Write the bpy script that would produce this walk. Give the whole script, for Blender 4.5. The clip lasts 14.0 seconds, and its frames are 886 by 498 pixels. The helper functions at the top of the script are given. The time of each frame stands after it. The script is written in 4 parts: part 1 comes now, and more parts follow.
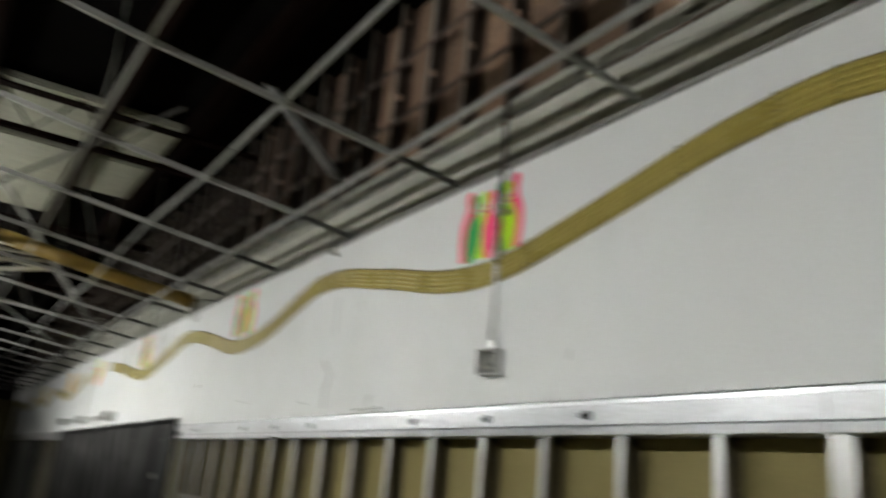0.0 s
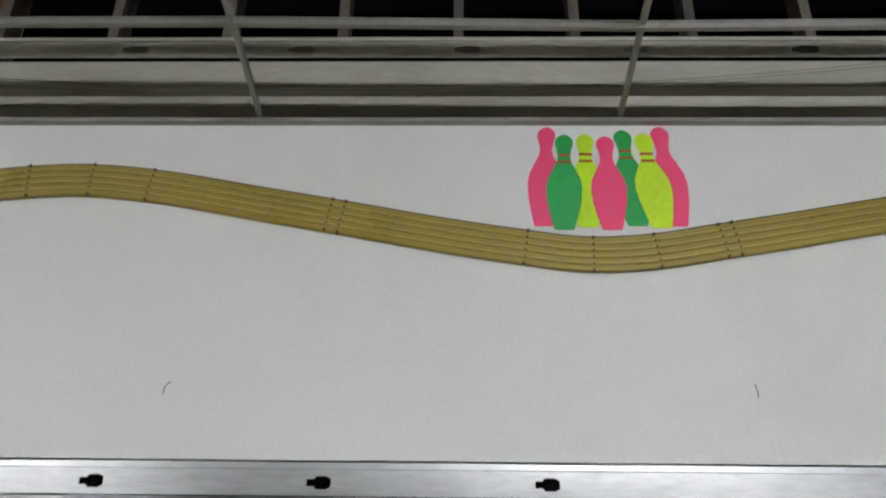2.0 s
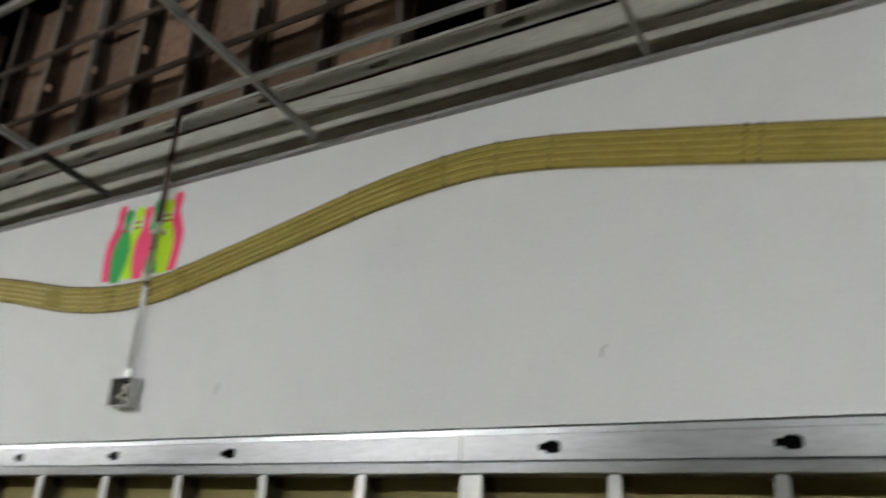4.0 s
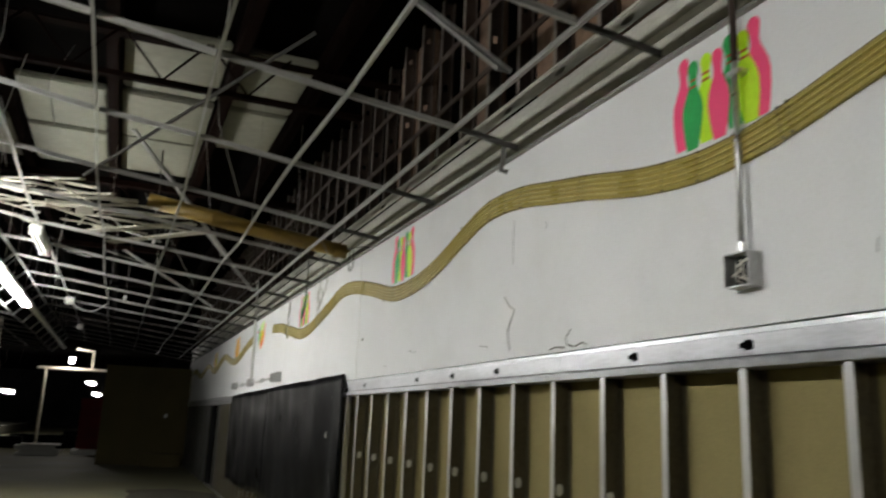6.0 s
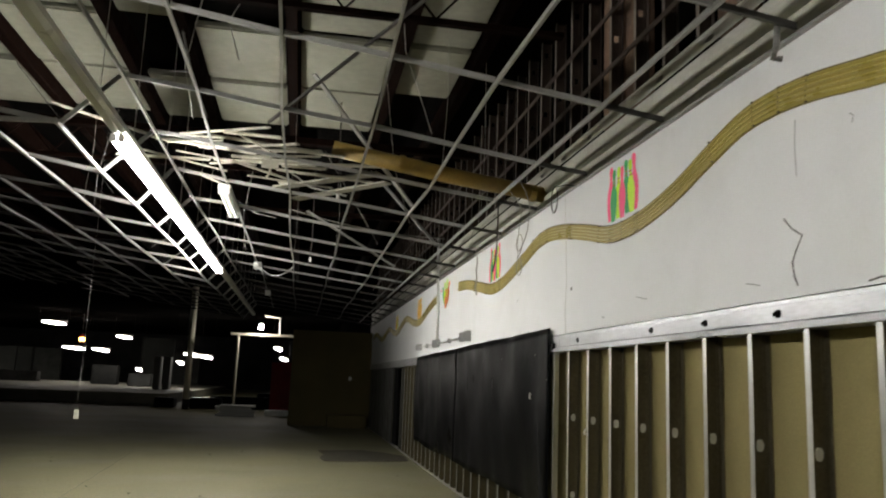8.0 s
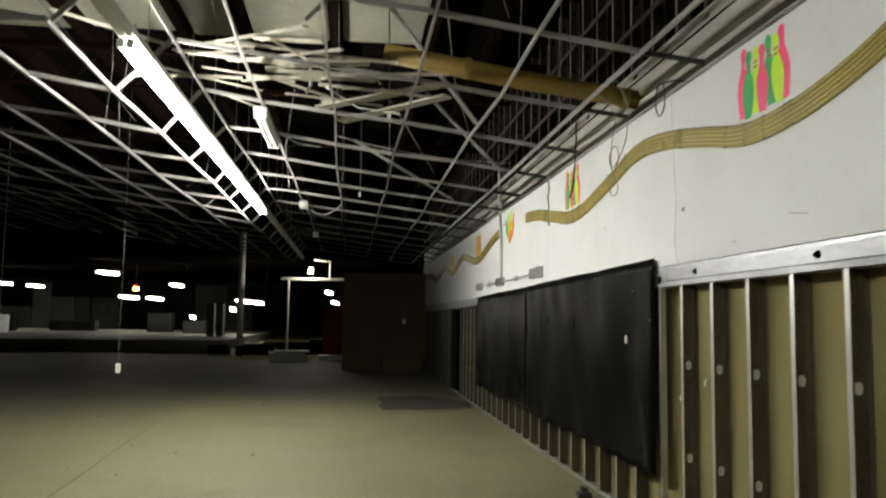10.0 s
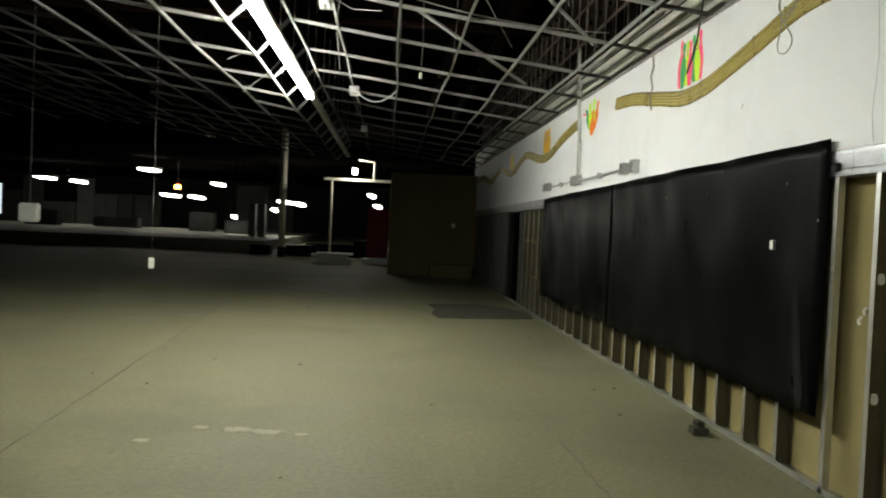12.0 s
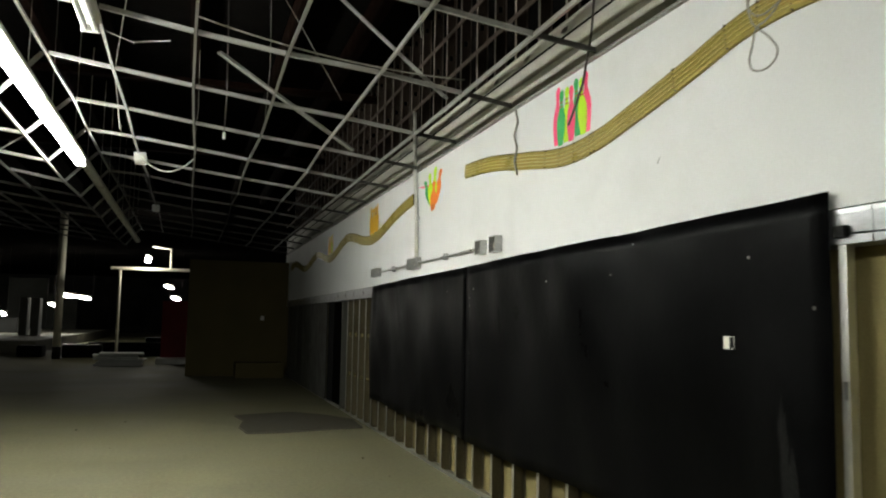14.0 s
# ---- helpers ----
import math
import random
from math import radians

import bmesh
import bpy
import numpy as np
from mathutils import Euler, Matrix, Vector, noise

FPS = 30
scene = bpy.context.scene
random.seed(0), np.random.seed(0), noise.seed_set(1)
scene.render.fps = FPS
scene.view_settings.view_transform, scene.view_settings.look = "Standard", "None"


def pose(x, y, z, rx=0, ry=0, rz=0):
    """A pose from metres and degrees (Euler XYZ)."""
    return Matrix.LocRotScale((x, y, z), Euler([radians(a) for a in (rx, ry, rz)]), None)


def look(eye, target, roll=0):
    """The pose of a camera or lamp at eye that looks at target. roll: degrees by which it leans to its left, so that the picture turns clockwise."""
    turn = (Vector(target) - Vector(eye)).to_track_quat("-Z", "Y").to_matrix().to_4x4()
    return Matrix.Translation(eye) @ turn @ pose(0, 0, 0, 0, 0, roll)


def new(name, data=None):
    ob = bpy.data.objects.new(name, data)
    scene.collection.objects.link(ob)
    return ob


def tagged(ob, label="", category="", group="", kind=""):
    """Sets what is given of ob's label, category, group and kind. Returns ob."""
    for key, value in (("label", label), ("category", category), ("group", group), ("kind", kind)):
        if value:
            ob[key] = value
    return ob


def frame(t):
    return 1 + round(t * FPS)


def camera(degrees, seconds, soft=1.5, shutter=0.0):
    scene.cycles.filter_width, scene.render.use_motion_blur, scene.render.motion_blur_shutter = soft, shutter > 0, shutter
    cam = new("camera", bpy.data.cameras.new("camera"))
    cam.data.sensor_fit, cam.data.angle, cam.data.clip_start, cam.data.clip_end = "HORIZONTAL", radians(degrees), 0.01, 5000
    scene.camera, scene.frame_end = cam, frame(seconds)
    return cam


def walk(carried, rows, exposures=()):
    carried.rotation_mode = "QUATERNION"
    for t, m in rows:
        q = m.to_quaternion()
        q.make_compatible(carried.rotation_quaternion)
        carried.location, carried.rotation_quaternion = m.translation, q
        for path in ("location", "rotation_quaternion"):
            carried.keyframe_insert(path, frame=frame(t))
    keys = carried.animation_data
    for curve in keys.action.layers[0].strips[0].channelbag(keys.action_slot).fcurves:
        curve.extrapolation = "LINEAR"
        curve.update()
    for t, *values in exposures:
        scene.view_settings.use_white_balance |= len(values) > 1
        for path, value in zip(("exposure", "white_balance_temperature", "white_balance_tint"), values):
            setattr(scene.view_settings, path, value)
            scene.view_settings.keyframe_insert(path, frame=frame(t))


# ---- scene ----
PATH = [
    (0, (-2.008, -0.505, 1.337), (-1.009, 1.127, 1.92), 5.5),
    (0.5, (-2.068, -0.639, 1.269), (-0.502, 0.45, 1.869), 5.6),
    (1, (-2.138, -0.561, 1.263), (-0.305, -0.139, 1.943), 4.0),
    (1.5, (-2.135, -0.522, 1.271), (-0.303, -0.436, 2.069), 1.7),
    (1.8, (-2.147, -0.512, 1.284), (-0.335, -0.468, 2.13), 1.3),
    (2, (-2.154, -0.511, 1.292), (-0.355, -0.469, 2.165), 0.8),
    (2.2, (-2.159, -0.48, 1.302), (-0.369, -0.46, 2.194), 0.3),
    (4.3, (-2.014, -0.397, 1.372), (-0.561, 0.822, 2.007), 2.4),
    (4.5, (-1.991, -0.313, 1.386), (-0.645, 1.052, 1.955), 1.4),
    (5, (-1.88, -0.126, 1.381), (-0.826, 1.506, 1.856), 1.6),
    (5.5, (-1.842, 0.082, 1.375), (-0.972, 1.826, 1.825), 1.7),
    (6, (-1.854, 0.285, 1.356), (-1.136, 2.1, 1.79), 2.4),
    (6.5, (-1.9, 0.472, 1.334), (-1.319, 2.359, 1.654), 2.4),
    (7, (-1.905, 0.634, 1.303), (-1.496, 2.56, 1.657), 3.0),
    (7.2, (-1.912, 0.72, 1.296), (-1.544, 2.65, 1.668), 3.3),
    (9.3, (-1.996, 1.752, 1.345), (-1.706, 3.715, 1.593), 0.8),
    (9.5, (-1.99, 1.856, 1.342), (-1.722, 3.822, 1.593), 0.8),
    (10, (-1.989, 2.148, 1.343), (-1.761, 4.127, 1.522), 0.8),
    (10.5, (-1.997, 2.465, 1.319), (-1.806, 4.455, 1.385), 1.1),
    (11, (-2.014, 2.757, 1.279), (-1.894, 4.753, 1.285), 2.1),
    (11.5, (-2.084, 3.0, 1.246), (-2.049, 4.999, 1.288), 2.3),
    (12, (-2.195, 3.32, 1.241), (-2.056, 5.314, 1.187), 2.5),
    (12.5, (-2.202, 3.705, 1.266), (-2.022, 5.696, 1.234), 2.9),
    (13, (-2.177, 4.161, 1.293), (-1.89, 6.14, 1.336), 3.5),
    (13.5, (-2.142, 4.577, 1.306), (-1.583, 6.491, 1.465), 2.4),
    (14, (-2.13, 4.919, 1.289), (-1.529, 6.818, 1.472), 1.0),
]
cam = camera(58.4, 14.0, soft=2.0, shutter=0.5)
walk(cam, [(t, look(eye, target, roll)) for t, eye, target, roll in PATH],
     exposures=[(0, 0.3, 6450, 10), (1.0, 0.34, 6280, 13), (2.2, 0.4, 6260, 15), (4.4, 0.2, 6400, 12), (5.5, 0.14, 6450, 12), (7.0, 0.14, 6600, 13),
                (9.5, 0.33, 6750, 10), (12.0, 0.31, 6750, 5), (14, 0.22, 6700, 5)])

# ---- light ----
world = bpy.data.worlds.new("world")
world.use_nodes = True
world.node_tree.nodes["Background"].inputs[0].default_value = (0.6, 0.7, 1.0, 1)
world.node_tree.nodes["Background"].inputs[1].default_value = 0.0
scene.world = world
scene.view_settings.exposure = 0.0
TUBE_GLOW = 116.0
FAR_GLOW = 38.0


# ---- materials ----
def mat(name, base, rough=0.6, metal=0.0, scale=6.0, vary=0.15, bump=0.1, fine=60.0, dirt=None, dirt_amount=0.3,
        dirt_scale=1.5, per_object=0.0, stretch=(1, 1, 1), rough_vary=0.1, spec=0.5):
    """A painted, rusty or dusty surface: base colour with blotches at one scale, grain at another, and dirt patches."""
    m = bpy.data.materials.new(name)
    m.use_nodes = True
    nt = m.node_tree
    n, l = nt.nodes, nt.links
    bsdf = n["Principled BSDF"]
    bsdf.inputs["Metallic"].default_value = metal
    bsdf.inputs["Specular IOR Level"].default_value = spec
    geo = n.new("ShaderNodeNewGeometry")
    mp = n.new("ShaderNodeMapping")
    mp.inputs["Scale"].default_value = stretch
    l.new(geo.outputs["Position"], mp.inputs["Vector"])
    big = n.new("ShaderNodeTexNoise")
    big.inputs["Scale"].default_value = scale
    big.inputs["Detail"].default_value = 5
    small = n.new("ShaderNodeTexNoise")
    small.inputs["Scale"].default_value = fine
    small.inputs["Detail"].default_value = 3
    for t in (big, small):
        l.new(mp.outputs[0], t.inputs["Vector"])
    add = n.new("ShaderNodeMath")
    add.operation = "ADD"
    l.new(big.outputs["Fac"], add.inputs[0])
    l.new(small.outputs["Fac"], add.inputs[1])
    rng = n.new("ShaderNodeMapRange")
    rng.inputs["From Min"].default_value, rng.inputs["From Max"].default_value = 0.7, 1.3
    rng.inputs["To Min"].default_value, rng.inputs["To Max"].default_value = 1 - vary, 1 + vary
    l.new(add.outputs[0], rng.inputs["Value"])
    value = rng.outputs[0]
    if per_object:
        info = n.new("ShaderNodeObjectInfo")
        r2 = n.new("ShaderNodeMapRange")
        r2.inputs["To Min"].default_value, r2.inputs["To Max"].default_value = 1 - per_object, 1 + per_object
        l.new(info.outputs["Random"], r2.inputs["Value"])
        mul = n.new("ShaderNodeMath")
        mul.operation = "MULTIPLY"
        l.new(value, mul.inputs[0])
        l.new(r2.outputs[0], mul.inputs[1])
        value = mul.outputs[0]
    tone = n.new("ShaderNodeVectorMath")
    tone.operation = "SCALE"
    tone.inputs[0].default_value = base
    l.new(value, tone.inputs["Scale"])
    colour = tone.outputs[0]
    if dirt:
        patch = n.new("ShaderNodeTexNoise")
        patch.inputs["Scale"].default_value = dirt_scale
        patch.inputs["Detail"].default_value = 8
        patch.inputs["Roughness"].default_value = 0.65
        l.new(mp.outputs[0], patch.inputs["Vector"])
        r3 = n.new("ShaderNodeMapRange")
        r3.inputs["From Min"].default_value, r3.inputs["From Max"].default_value = 0.5, 0.72
        r3.inputs["To Max"].default_value = dirt_amount
        l.new(patch.outputs["Fac"], r3.inputs["Value"])
        mix = n.new("ShaderNodeMix")
        mix.data_type = "RGBA"
        l.new(r3.outputs[0], mix.inputs["Factor"])
        l.new(colour, mix.inputs["A"])
        mix.inputs["B"].default_value = (*dirt, 1)
        colour = mix.outputs["Result"]
    l.new(colour, bsdf.inputs["Base Color"])
    r4 = n.new("ShaderNodeMapRange")
    r4.inputs["From Min"].default_value, r4.inputs["From Max"].default_value = 0.3, 0.7
    r4.inputs["To Min"].default_value = max(0.02, rough - rough_vary)
    r4.inputs["To Max"].default_value = min(1, rough + rough_vary)
    l.new(big.outputs["Fac"], r4.inputs["Value"])
    l.new(r4.outputs[0], bsdf.inputs["Roughness"])
    if bump:
        b = n.new("ShaderNodeBump")
        b.inputs["Strength"].default_value = bump
        b.inputs["Distance"].default_value = 0.01
        l.new(add.outputs[0], b.inputs["Height"])
        l.new(b.outputs[0], bsdf.inputs["Normal"])
    return m


def glow(name, colour, strength):
    m = bpy.data.materials.new(name)
    m.use_nodes = True
    b = m.node_tree.nodes["Principled BSDF"]
    b.inputs["Base Color"].default_value = (0.8, 0.8, 0.8, 1)
    b.inputs["Emission Color"].default_value = (*colour, 1)
    b.inputs["Emission Strength"].default_value = strength
    return m


WHITE_WALL = mat("white_wall_paint", (0.81, 0.815, 0.825), 0.75, scale=1.3, vary=0.04, bump=0.05, fine=90, dirt=(0.56, 0.56, 0.54), dirt_amount=0.3, dirt_scale=0.9, spec=0.3)
KRAFT = mat("brown_gypsum_paper", (0.236, 0.198, 0.088), 0.85, scale=2, vary=0.12, bump=0.08, fine=120, dirt=(0.13, 0.10, 0.045), dirt_amount=0.35, dirt_scale=2, spec=0.15)
STEEL = mat("galvanised_steel", (0.54, 0.55, 0.57), 0.38, 1.0, scale=3, vary=0.12, bump=0.02, fine=60, dirt=(0.22, 0.22, 0.23), dirt_amount=0.5, dirt_scale=2.5, rough_vary=0.12, stretch=(1, 0.3, 1.6))
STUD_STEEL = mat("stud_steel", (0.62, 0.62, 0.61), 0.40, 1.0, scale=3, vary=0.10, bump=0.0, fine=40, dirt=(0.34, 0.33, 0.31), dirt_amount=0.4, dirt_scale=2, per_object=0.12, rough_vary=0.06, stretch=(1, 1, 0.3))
# stud steel darkened, so the shade inside the C is in the colour
WEB_STEEL = mat("shaded_web_steel", (0.115, 0.098, 0.060), 0.5, 0.6, scale=6, vary=0.25, bump=0.03, fine=60, dirt=(0.10, 0.085, 0.05), dirt_amount=0.3, dirt_scale=4, per_object=0.15)
PIER = mat("pale_grey_pier_board", (0.10, 0.10, 0.09), 0.8, scale=2, vary=0.2, bump=0.05, dirt=(0.12, 0.12, 0.1), dirt_amount=0.5)
# dirty brown steel; on upper stud webs the shade is in this colour too
DARK_STEEL = mat("dark_brown_stud_steel", (0.062, 0.046, 0.038), 0.55, 0.2, scale=7, vary=0.3, bump=0.1, fine=90, dirt=(0.02, 0.014, 0.01), dirt_amount=0.5, dirt_scale=3, per_object=0.3, spec=0.1)
# upper stud front: paler than DARK_STEEL, light on the flange put into colour
UPPER_FLANGE = mat("lit_stud_flange", (0.15, 0.13, 0.112), 0.5, 0.1, scale=7, vary=0.3, bump=0.1, fine=90, dirt=(0.05, 0.036, 0.028), dirt_amount=0.6, dirt_scale=3, per_object=0.3, spec=0.2)
GIRT = mat("grey_painted_sheet", (0.52, 0.51, 0.46), 0.5, 0.0, scale=5, vary=0.12, bump=0.05, fine=80, dirt=(0.25, 0.23, 0.19), dirt_amount=0.4, dirt_scale=3, stretch=(1, 0.2, 1))
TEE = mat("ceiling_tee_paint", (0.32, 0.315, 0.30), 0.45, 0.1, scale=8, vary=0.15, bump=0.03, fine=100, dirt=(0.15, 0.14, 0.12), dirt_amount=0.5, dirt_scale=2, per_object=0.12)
# tee paint with the dimness of the grid's unlit parts put into the colour
TEE_DARK = mat("shaded_tee_paint", (0.075, 0.072, 0.068), 0.5, 0.0, scale=8, vary=0.2, bump=0.03, per_object=0.25, spec=0.1)
BAND = mat("olive_gold_plastic", (0.33, 0.262, 0.055), 0.42, 0.0, spec=0.35, scale=5, vary=0.07, bump=0.02, fine=60, dirt=(0.24, 0.18, 0.05), dirt_amount=0.12, dirt_scale=3, rough_vary=0.04)
# band plastic made paler, so the ridge highlights are in the colour
BAND_BEAD = mat("highlit_gold_plastic_bead", (0.50, 0.41, 0.115), 0.3, 0.0, spec=0.5, scale=5, vary=0.08, bump=0.02, fine=60, rough_vary=0.05)
BAND_EDGE = mat("dark_groove", (0.07, 0.052, 0.016), 0.6, scale=5, vary=0.2)
NAIL = mat("brown_nail_head", (0.05, 0.03, 0.012), 0.6, scale=20, vary=0.2)
FLOOR = mat("dusty_concrete", (0.130, 0.121, 0.070), 0.7, scale=0.7, vary=0.24, bump=0.06, fine=30, dirt=(0.075, 0.075, 0.047), dirt_amount=0.65, dirt_scale=0.45, rough_vary=0.12, spec=0.25)
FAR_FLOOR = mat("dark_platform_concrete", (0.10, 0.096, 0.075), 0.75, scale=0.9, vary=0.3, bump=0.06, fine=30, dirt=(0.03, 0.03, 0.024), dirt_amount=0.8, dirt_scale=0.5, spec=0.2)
PALE_DUST = mat("pale_dust", (0.22, 0.205, 0.15), 0.9, scale=6, vary=0.2, bump=0.05)
CRACK = mat("dark_joint", (0.07, 0.064, 0.045), 0.9, scale=9, vary=0.25)
BLACK = mat("black_rubber_sheet", (0.0021, 0.0021, 0.0024), 0.38, scale=1.2, vary=0.25, bump=0.15, fine=14, dirt=(0.0045, 0.0045, 0.005), dirt_amount=0.4, dirt_scale=1.3, rough_vary=0.14, spec=0.028)
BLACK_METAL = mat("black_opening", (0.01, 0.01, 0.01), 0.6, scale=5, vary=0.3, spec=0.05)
GREY_PANEL = mat("dark_grey_ribbed_sheet", (0.062, 0.062, 0.055), 0.5, 0.2, scale=4, vary=0.2, bump=0.05, per_object=0.1, spec=0.15)
BROWN_WALL = mat("brown_board", (0.092, 0.075, 0.034), 0.8, scale=1.5, vary=0.15, bump=0.05, dirt=(0.08, 0.06, 0.03), dirt_amount=0.4, dirt_scale=1, spec=0.1)
# near-black base: unlit dark over the grid and behind studs put into colour
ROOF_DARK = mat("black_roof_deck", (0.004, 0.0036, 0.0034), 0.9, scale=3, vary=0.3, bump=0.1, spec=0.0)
ROOF_WHITE = mat("faced_roof_insulation", (0.21, 0.206, 0.165), 0.6, scale=1.5, vary=0.12, bump=0.2, fine=12, dirt=(0.14, 0.13, 0.09), dirt_amount=0.5, dirt_scale=1.2, per_object=0.1, spec=0.2)
# red oxide, darkened for the shade above the lamp housings
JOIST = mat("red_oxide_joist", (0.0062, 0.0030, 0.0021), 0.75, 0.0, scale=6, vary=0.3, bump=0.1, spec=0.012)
PINK = mat("tan_insulation", (0.19, 0.12, 0.08), 0.9, scale=4, vary=0.3, bump=0.4, fine=25, dirt=(0.15, 0.09, 0.06), dirt_amount=0.6, dirt_scale=2, per_object=0.35)
OCHRE = mat("ochre_pipe_wrap", (0.24, 0.152, 0.026), 0.6, scale=6, vary=0.2, bump=0.1, dirt=(0.12, 0.07, 0.02), dirt_amount=0.5, dirt_scale=4)
ZINC = mat("zinc_conduit", (0.6, 0.6, 0.6), 0.35, 0.85, scale=15, vary=0.12, bump=0.03)
GREY_BOX = mat("grey_steel_box", (0.45, 0.45, 0.44), 0.4, 0.6, scale=12, vary=0.15, bump=0.03)
CABLE = mat("grey_cable", (0.30, 0.29, 0.26), 0.6, scale=20, vary=0.1, bump=0)
DARK_CABLE = mat("dark_cable", (0.06, 0.05, 0.045), 0.6, scale=20, vary=0.1, bump=0)
ENAMEL = mat("white_enamel", (0.60, 0.60, 0.56), 0.35, 0.0, scale=8, vary=0.06, bump=0.02, dirt=(0.5, 0.48, 0.42), dirt_amount=0.3)
SCRAP = mat("broken_tile_cream", (0.44, 0.415, 0.345), 0.85, scale=9, vary=0.2, bump=0.2, per_object=0.2)
SCUFF = mat("scuff_mark", (0.17, 0.165, 0.155), 0.9, scale=40, vary=0.4, bump=0.05)
TORN = mat("torn_paper_white", (0.7, 0.68, 0.6), 0.9, scale=20, vary=0.1, bump=0.2)
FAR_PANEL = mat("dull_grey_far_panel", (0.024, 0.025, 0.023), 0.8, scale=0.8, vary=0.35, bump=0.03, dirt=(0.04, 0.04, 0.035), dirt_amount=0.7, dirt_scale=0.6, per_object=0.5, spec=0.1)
CRUMB = mat("floor_crumb", (0.075, 0.07, 0.048), 0.9, scale=30, vary=0.2, per_object=0.4)
# light reflected by the sheet's folds, put into a paler colour
FOLD_SHEEN = mat("grey_fold_sheen", (0.008, 0.008, 0.0076), 0.8, scale=12, vary=0.5, bump=0.1, spec=0.1)
RED = mat("dull_red_board", (0.16, 0.012, 0.012), 0.6, scale=3, vary=0.2, bump=0.05, spec=0.2)
PALE_COLUMN = mat("cream_column_paint", (0.72, 0.68, 0.56), 0.6, scale=4, vary=0.1, bump=0.04, dirt=(0.3, 0.27, 0.2), dirt_amount=0.5)
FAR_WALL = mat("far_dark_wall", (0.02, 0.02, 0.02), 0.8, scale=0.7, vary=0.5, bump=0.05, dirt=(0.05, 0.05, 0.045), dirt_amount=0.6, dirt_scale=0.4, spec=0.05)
MAT_GREY = mat("grey_floor_mat", (0.05, 0.046, 0.036), 0.9, scale=6, vary=0.25, bump=0.2, dirt=(0.05, 0.045, 0.03), dirt_amount=0.6, dirt_scale=1.5, spec=0.1)
NEON_PINK = mat("fluorescent_pink_paint", (1.0, 0.075, 0.23), 0.5, scale=8, vary=0.04, bump=0.02)
NEON_GREEN = mat("fluorescent_green_paint", (0.014, 0.42, 0.09), 0.5, scale=8, vary=0.12, bump=0.02)
NEON_LIME = mat("fluorescent_lime_paint", (0.60, 0.92, 0.006), 0.5, scale=8, vary=0.07, bump=0.02)
NEON_ORANGE = mat("fluorescent_orange_paint", (0.95, 0.22, 0.02), 0.5, scale=8, vary=0.07, bump=0.02)
NEON_YELLOW = mat("fluorescent_yellow_paint", (0.9, 0.5, 0.02), 0.5, scale=8, vary=0.07, bump=0.02)
STRIPE_RED = mat("dull_red_stripe", (0.45, 0.1, 0.02), 0.6, vary=0.1)
TUBE = glow("lit_tube", (0.985, 1.0, 0.94), TUBE_GLOW)
FAR_TUBE = glow("far_lit_tube", (1.0, 0.98, 0.9), FAR_GLOW)
BULB = glow("bright_bulb", (1.0, 0.97, 0.88), 170)
AMBER = glow("amber_bulb", (1.0, 0.45, 0.08), 15)
PALE_WINDOW = glow("pale_lit_pane", (0.75, 0.9, 1.0), 0.8)


# ---- mesh helpers ----
def add_box(bm, x0, x1, y0, y1, z0, z1, bevel=0.0):
    vs = bmesh.ops.create_cube(bm, size=1)["verts"]
    for v in vs:
        v.co = Vector(((x0 + x1) / 2 + v.co.x * (x1 - x0), (y0 + y1) / 2 + v.co.y * (y1 - y0), (z0 + z1) / 2 + v.co.z * (z1 - z0)))
    if bevel:
        es = list({e for v in vs for e in v.link_edges})
        bmesh.ops.bevel(bm, geom=es, offset=bevel, segments=2, affect="EDGES")
    return vs


def box_bm(x0, x1, y0, y1, z0, z1, bevel=0.0):
    bm = bmesh.new()
    add_box(bm, x0, x1, y0, y1, z0, z1, bevel)
    return bm


def sweep(bm, pts, radius, sides=6, closed=False, caps=True):
    """A round rod through the points."""
    pts = [Vector(p) for p in pts]
    rings = []
    for i, p in enumerate(pts):
        d = (pts[min(i + 1, len(pts) - 1)] - pts[max(i - 1, 0)]).normalized()
        up = Vector((0, 0, 1)) if abs(d.z) < 0.9 else Vector((1, 0, 0))
        a = d.cross(up).normalized()
        b = d.cross(a)
        rings.append([bm.verts.new(p + radius * (math.cos(k * math.tau / sides) * a + math.sin(k * math.tau / sides) * b)) for k in range(sides)])
    for r, s in zip(rings, rings[1:]):
        for k in range(sides):
            bm.faces.new((r[k], r[(k + 1) % sides], s[(k + 1) % sides], s[k]))
    if caps:
        bm.faces.new(rings[0])
        bm.faces.new(rings[-1][::-1])
    return bm


def rod_bm(pts, radius, sides=6):
    return sweep(bmesh.new(), pts, radius, sides)


def mesh_of(name, bm, material, smooth=False):
    bmesh.ops.recalc_face_normals(bm, faces=bm.faces)
    me = bpy.data.meshes.new(name)
    bm.to_mesh(me)
    bm.free()
    me.materials.append(material)
    if smooth:
        for p in me.polygons:
            p.use_smooth = True
    return me


def thing(name, bm, material, label="", category="", group="", kind="", smooth=False):
    return tagged(new(name, mesh_of(name, bm, material, smooth)), label, category, group, kind)


def holder(name, at, label="", category="", group="", kind=""):
    ob = new(name)
    ob.empty_display_size = 0.1
    ob.location = at
    bpy.context.view_layer.update()
    return tagged(ob, label, category, group, kind)


def part(name, bm, material, parent, label="", smooth=False):
    """A mesh given in world metres, as one object under its thing."""
    ob = new(name, mesh_of(name, bm, material, smooth))
    return under(ob, parent, label)


